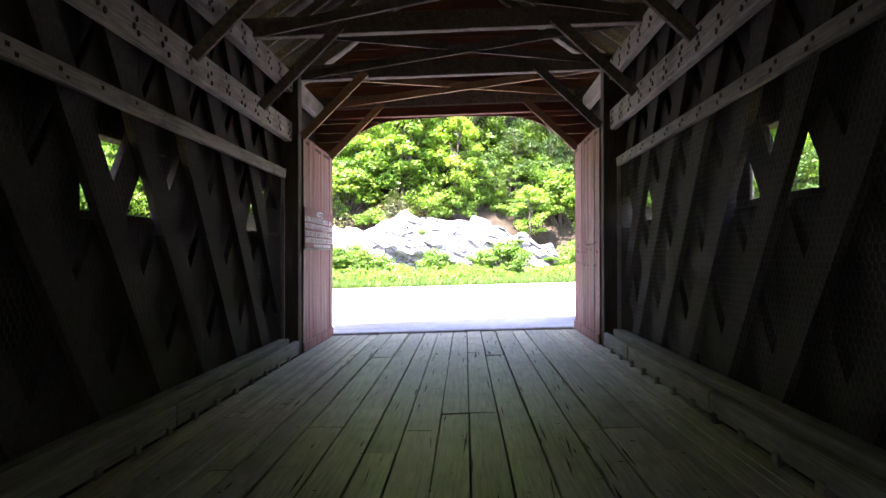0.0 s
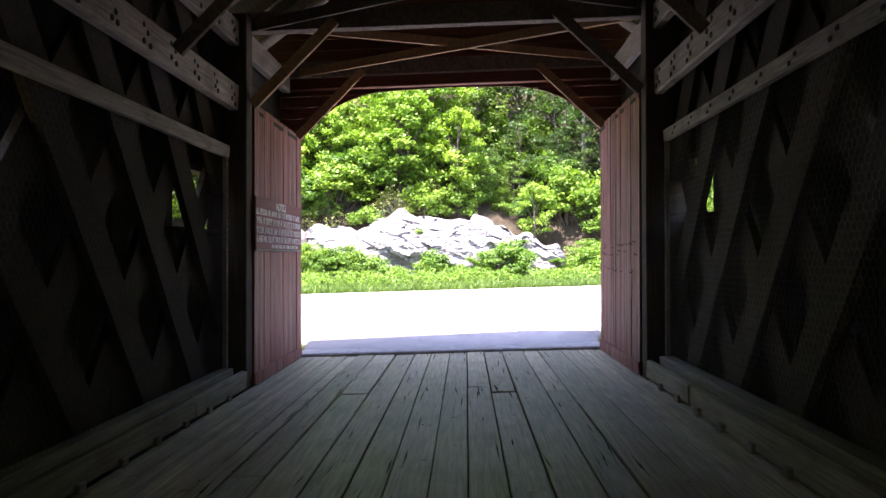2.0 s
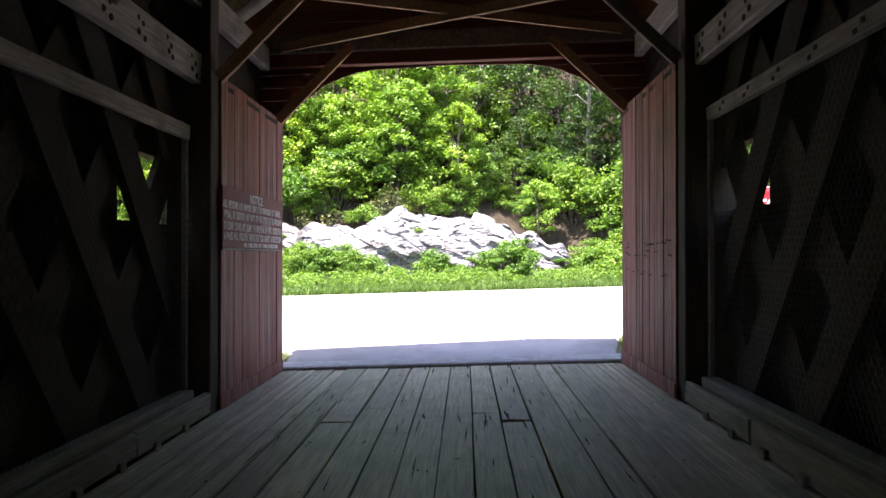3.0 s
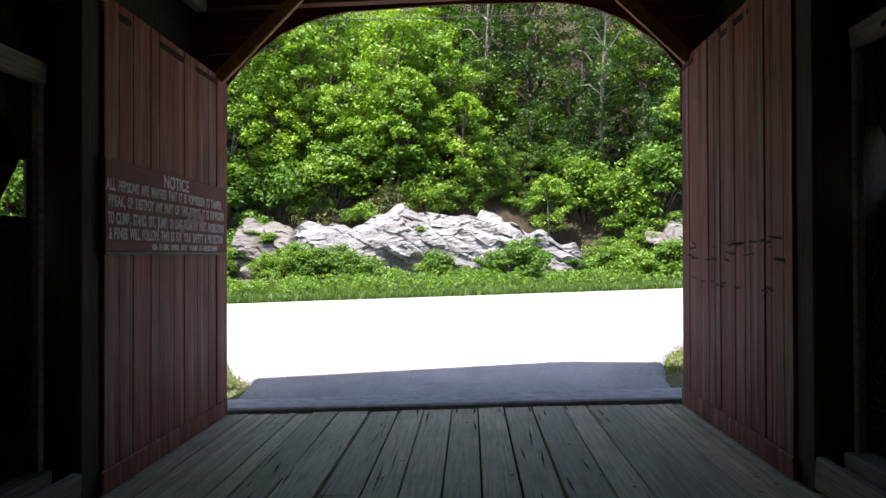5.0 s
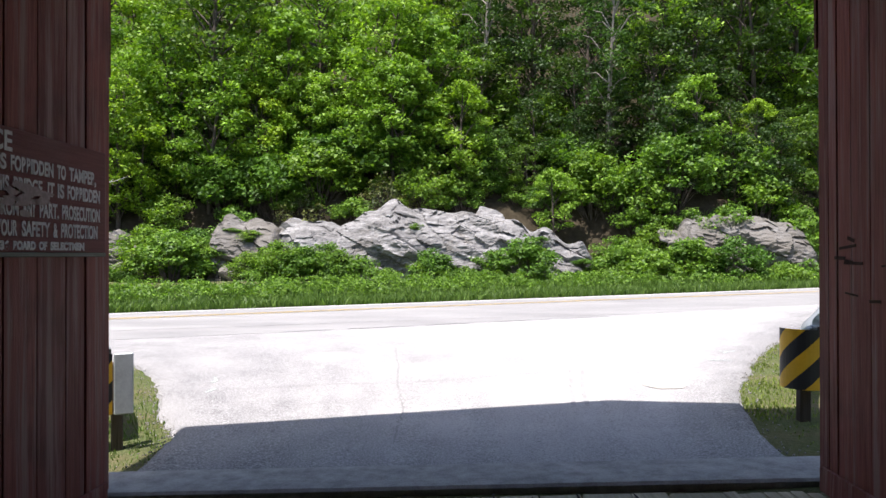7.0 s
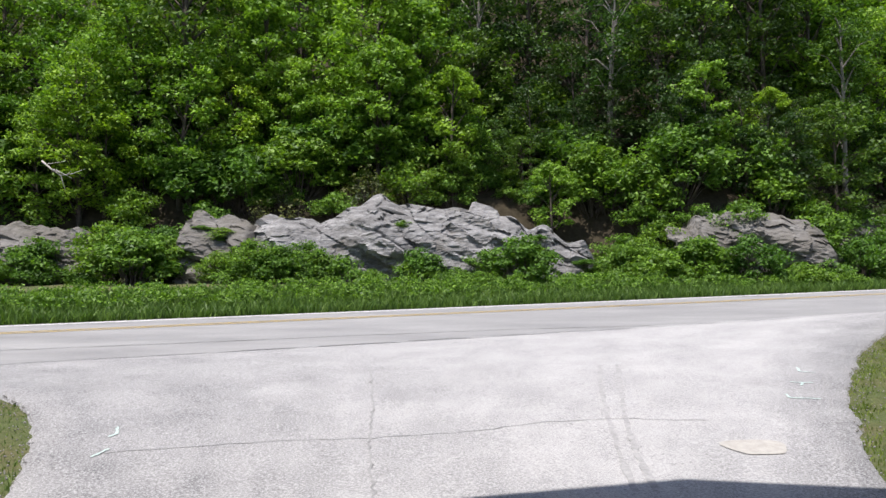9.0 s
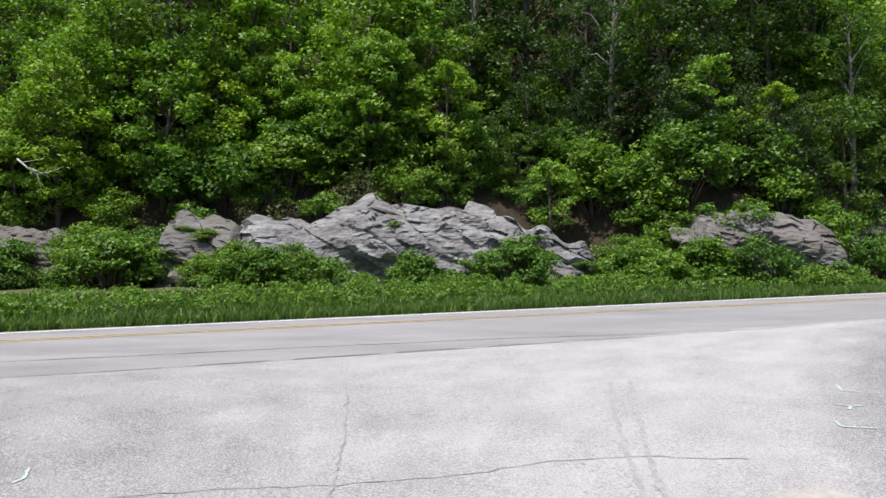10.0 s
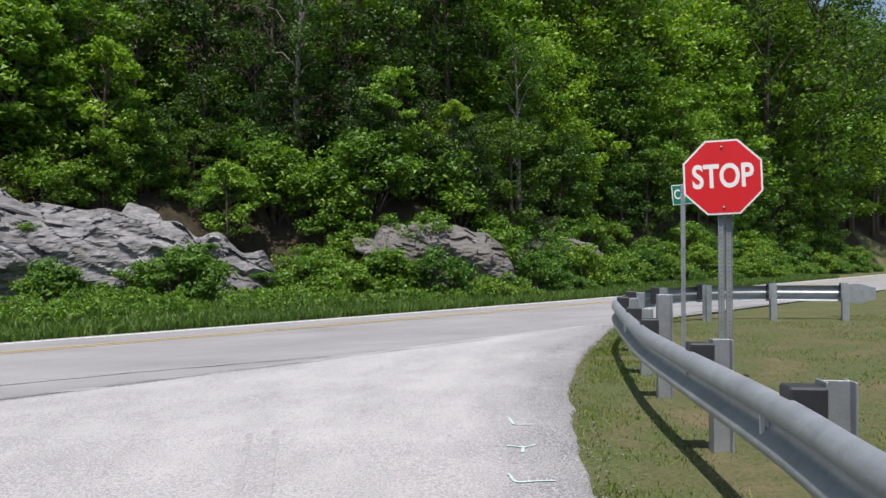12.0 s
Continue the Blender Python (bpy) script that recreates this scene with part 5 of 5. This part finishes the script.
def dead_branch(x, y, z):
    V, F = [], []
    rb = np.random.default_rng(3)
    main = [(x - 0.75, y, z + 0.5), (x - 0.3, y - 0.1, z + 0.15), (x + 0.1, y - 0.15, z - 0.1), (x + 0.25, y - 0.1, z - 0.7)]
    runs = [(main, 0.045)] + [([main[k], (main[k][0] + rb.uniform(0.2, 0.8), y - 0.2, main[k][2] + rb.uniform(-0.3, 0.3)), (main[k][0] + rb.uniform(0.6, 1.2), y - 0.2, main[k][2] + rb.uniform(-0.5, 0.3))], 0.025) for k in (0, 1, 1, 2)]
    for pts, r in runs:
        v2, f2 = tube(pts, [r * (1 - 0.7 * i / (len(pts) - 1)) for i in range(len(pts))], 5)
        o = len(V)
        V += list(v2)
        F += [tuple(i + o for i in q) for q in f2]
    return tagged(mesh_ob("dead_branch", V, F, M_DEAD, smooth=True), "bleached bare fallen branch among the bushes", "branch")


dead_branch(-16.2, 42.2, 4.9)


def gravel(name, line, side, n, seed, label):
    """Loose chippings scattered along a border of the pavement."""
    rng = np.random.default_rng(seed)
    i = rng.integers(0, len(line), n)
    off = rng.normal(-0.1, 0.17, n)
    x = line[i, 0] + side * off + rng.normal(0, 0.03, n)
    y = line[i, 1] + rng.normal(0, 0.12, n)
    r = rng.uniform(0.005, 0.014, n)
    z = ground_z(x, y) + 0.045
    base = np.array([(1, 0, 0), (-0.5, 0.87, 0), (-0.5, -0.87, 0), (0.1, 0, 0.8), (0, 0, -0.8)])
    V = np.stack([x, y, z], 1)[:, None, :] + base[None] * r[:, None, None] * rng.uniform(0.7, 1.3, (n, 5, 1))
    k = np.arange(n)[:, None, None] * 5
    F = (k + np.array([[0, 1, 3], [1, 2, 3], [2, 0, 3], [1, 0, 4], [2, 1, 4], [0, 2, 4]])[None]).reshape(-1, 3)
    return tagged(quick_mesh(name, V.reshape(-1, 3), F, M_STONE), label, "gravel", kind="stuff")


gravel("gravel", apron_right[:110], 1, 2600, 41, "grey chippings along the pavement edge")
gravel("gravel", apron_left[:100], -1, 2200, 42, "grey chippings along the pavement edge")

# ---- deck planks, last ----
deck = tagged(new("floor", None), "worn grey-green timber bridge deck of long planks", "floor", kind="structure")
seams = [-1.86, -1.70, -1.42, -1.09, -0.79, -0.53, -0.235, 0.03, 0.30, 0.58, 0.90, 1.145, 1.50]
rd = random.Random(2)
for a, b in zip(seams[:-1], seams[1:]):
    y = Y1 - 0.02 - rd.uniform(0, 0.06)
    first = True
    while y > Y0:
        L = rd.uniform(2.2, 4.4) if first else rd.uniform(3.2, 4.9)
        if abs(a - 0.30) < 0.01 and first:
            L = y - 12.19
        y2 = max(Y0, y - L)
        g = rd.uniform(0.005, 0.015)
        z = rd.uniform(-0.006, 0.006)
        box("plank", a + g, b - g * 0.6, y2 + (0.07 if abs(y2 - 12.19) < 0.001 else 0.008), y, -0.06 + z, 0.0 + z, M_DECK, deck, 0.006, True, 0.0025)
        y = y2
        first = False
for x0, x1 in ((-2.62, -1.86), (1.50, 2.2)):
    n = round((x1 - x0) / 0.085)
    for k in range(n):
        a, b = x0 + (x1 - x0) * k / n, x0 + (x1 - x0) * (k + 1) / n
        y = Y1 - 0.04 - rd.uniform(0, 0.05)
        while y > Y0:
            y2 = max(Y0, y - rd.uniform(6, 9))
            z = rd.uniform(-0.012, 0.004)
            box("plank", a + 0.003, b - 0.003, y2 + 0.006, y, -0.1 + z, z, M_DECK, deck, 0.005, True, 0.0015)
            y = y2
box("deck_under", -3.1, 2.6, Y0, 15.5, -0.2, -0.12, M_DARK, deck, 0.005, label="dark timbers under the deck")
flaws = tagged(new("deck_flaw", None), "dark splits, knots and gaps worn into the deck planks", "wood flaw", kind="structure")
rk = random.Random(21)


def flaw(x, y, length, width, turn):
    bm = bmesh.new()
    n = 10
    top = [bm.verts.new((width * 0.5 * (1 - abs(2 * k / n - 1)) * rk.uniform(0.4, 1.2), length * (k / n - 0.5), 0)) for k in range(n + 1)]
    low = [bm.verts.new((-width * 0.5 * (1 - abs(2 * k / n - 1)) * rk.uniform(0.4, 1.2) - 0.0004, length * (k / n - 0.5), 0)) for k in range(n + 1)]
    for k in range(n):
        bm.faces.new((top[k], top[k + 1], low[k + 1], low[k]))
    bm.transform(pose(x, y, 0.0095 + SHEAR * (x - XC), 0, 0, turn))
    bmesh.ops.recalc_face_normals(bm, faces=bm.faces)
    part("flaw", bm, M_DARK, flaws)


flaw(0.36, 12.4, 0.45, 0.05, 4)
flaw(0.40, 12.12, 0.16, 0.03, 80)
flaw(0.50, 12.0, 0.4, 0.03, 3)
for k in range(120):
    a = rk.choice(seams[1:-1])
    flaw(a + rk.uniform(-0.14, 0.14), rk.uniform(3.0, 15.3), rk.uniform(0.15, 0.8), rk.uniform(0.008, 0.024), rk.uniform(-4, 4))
for k in range(130):
    flaw(rk.uniform(-2.3, 2.0), rk.uniform(3.0, 15.4), rk.uniform(0.03, 0.07), rk.uniform(0.015, 0.035), rk.uniform(0, 180))
for a in seams[2:-2]:
    flaw(a + rk.uniform(-0.06, 0.06), 15.42, rk.uniform(0.2, 0.45), rk.uniform(0.012, 0.03), rk.uniform(-6, 6))

# ---- from plan units to metres ----
for ob in list(scene.objects):
    if ob.parent is None and ob.type in {"MESH", "EMPTY"}:
        ob.location = ob.location * UNIT
        ob.scale = ob.scale * UNIT
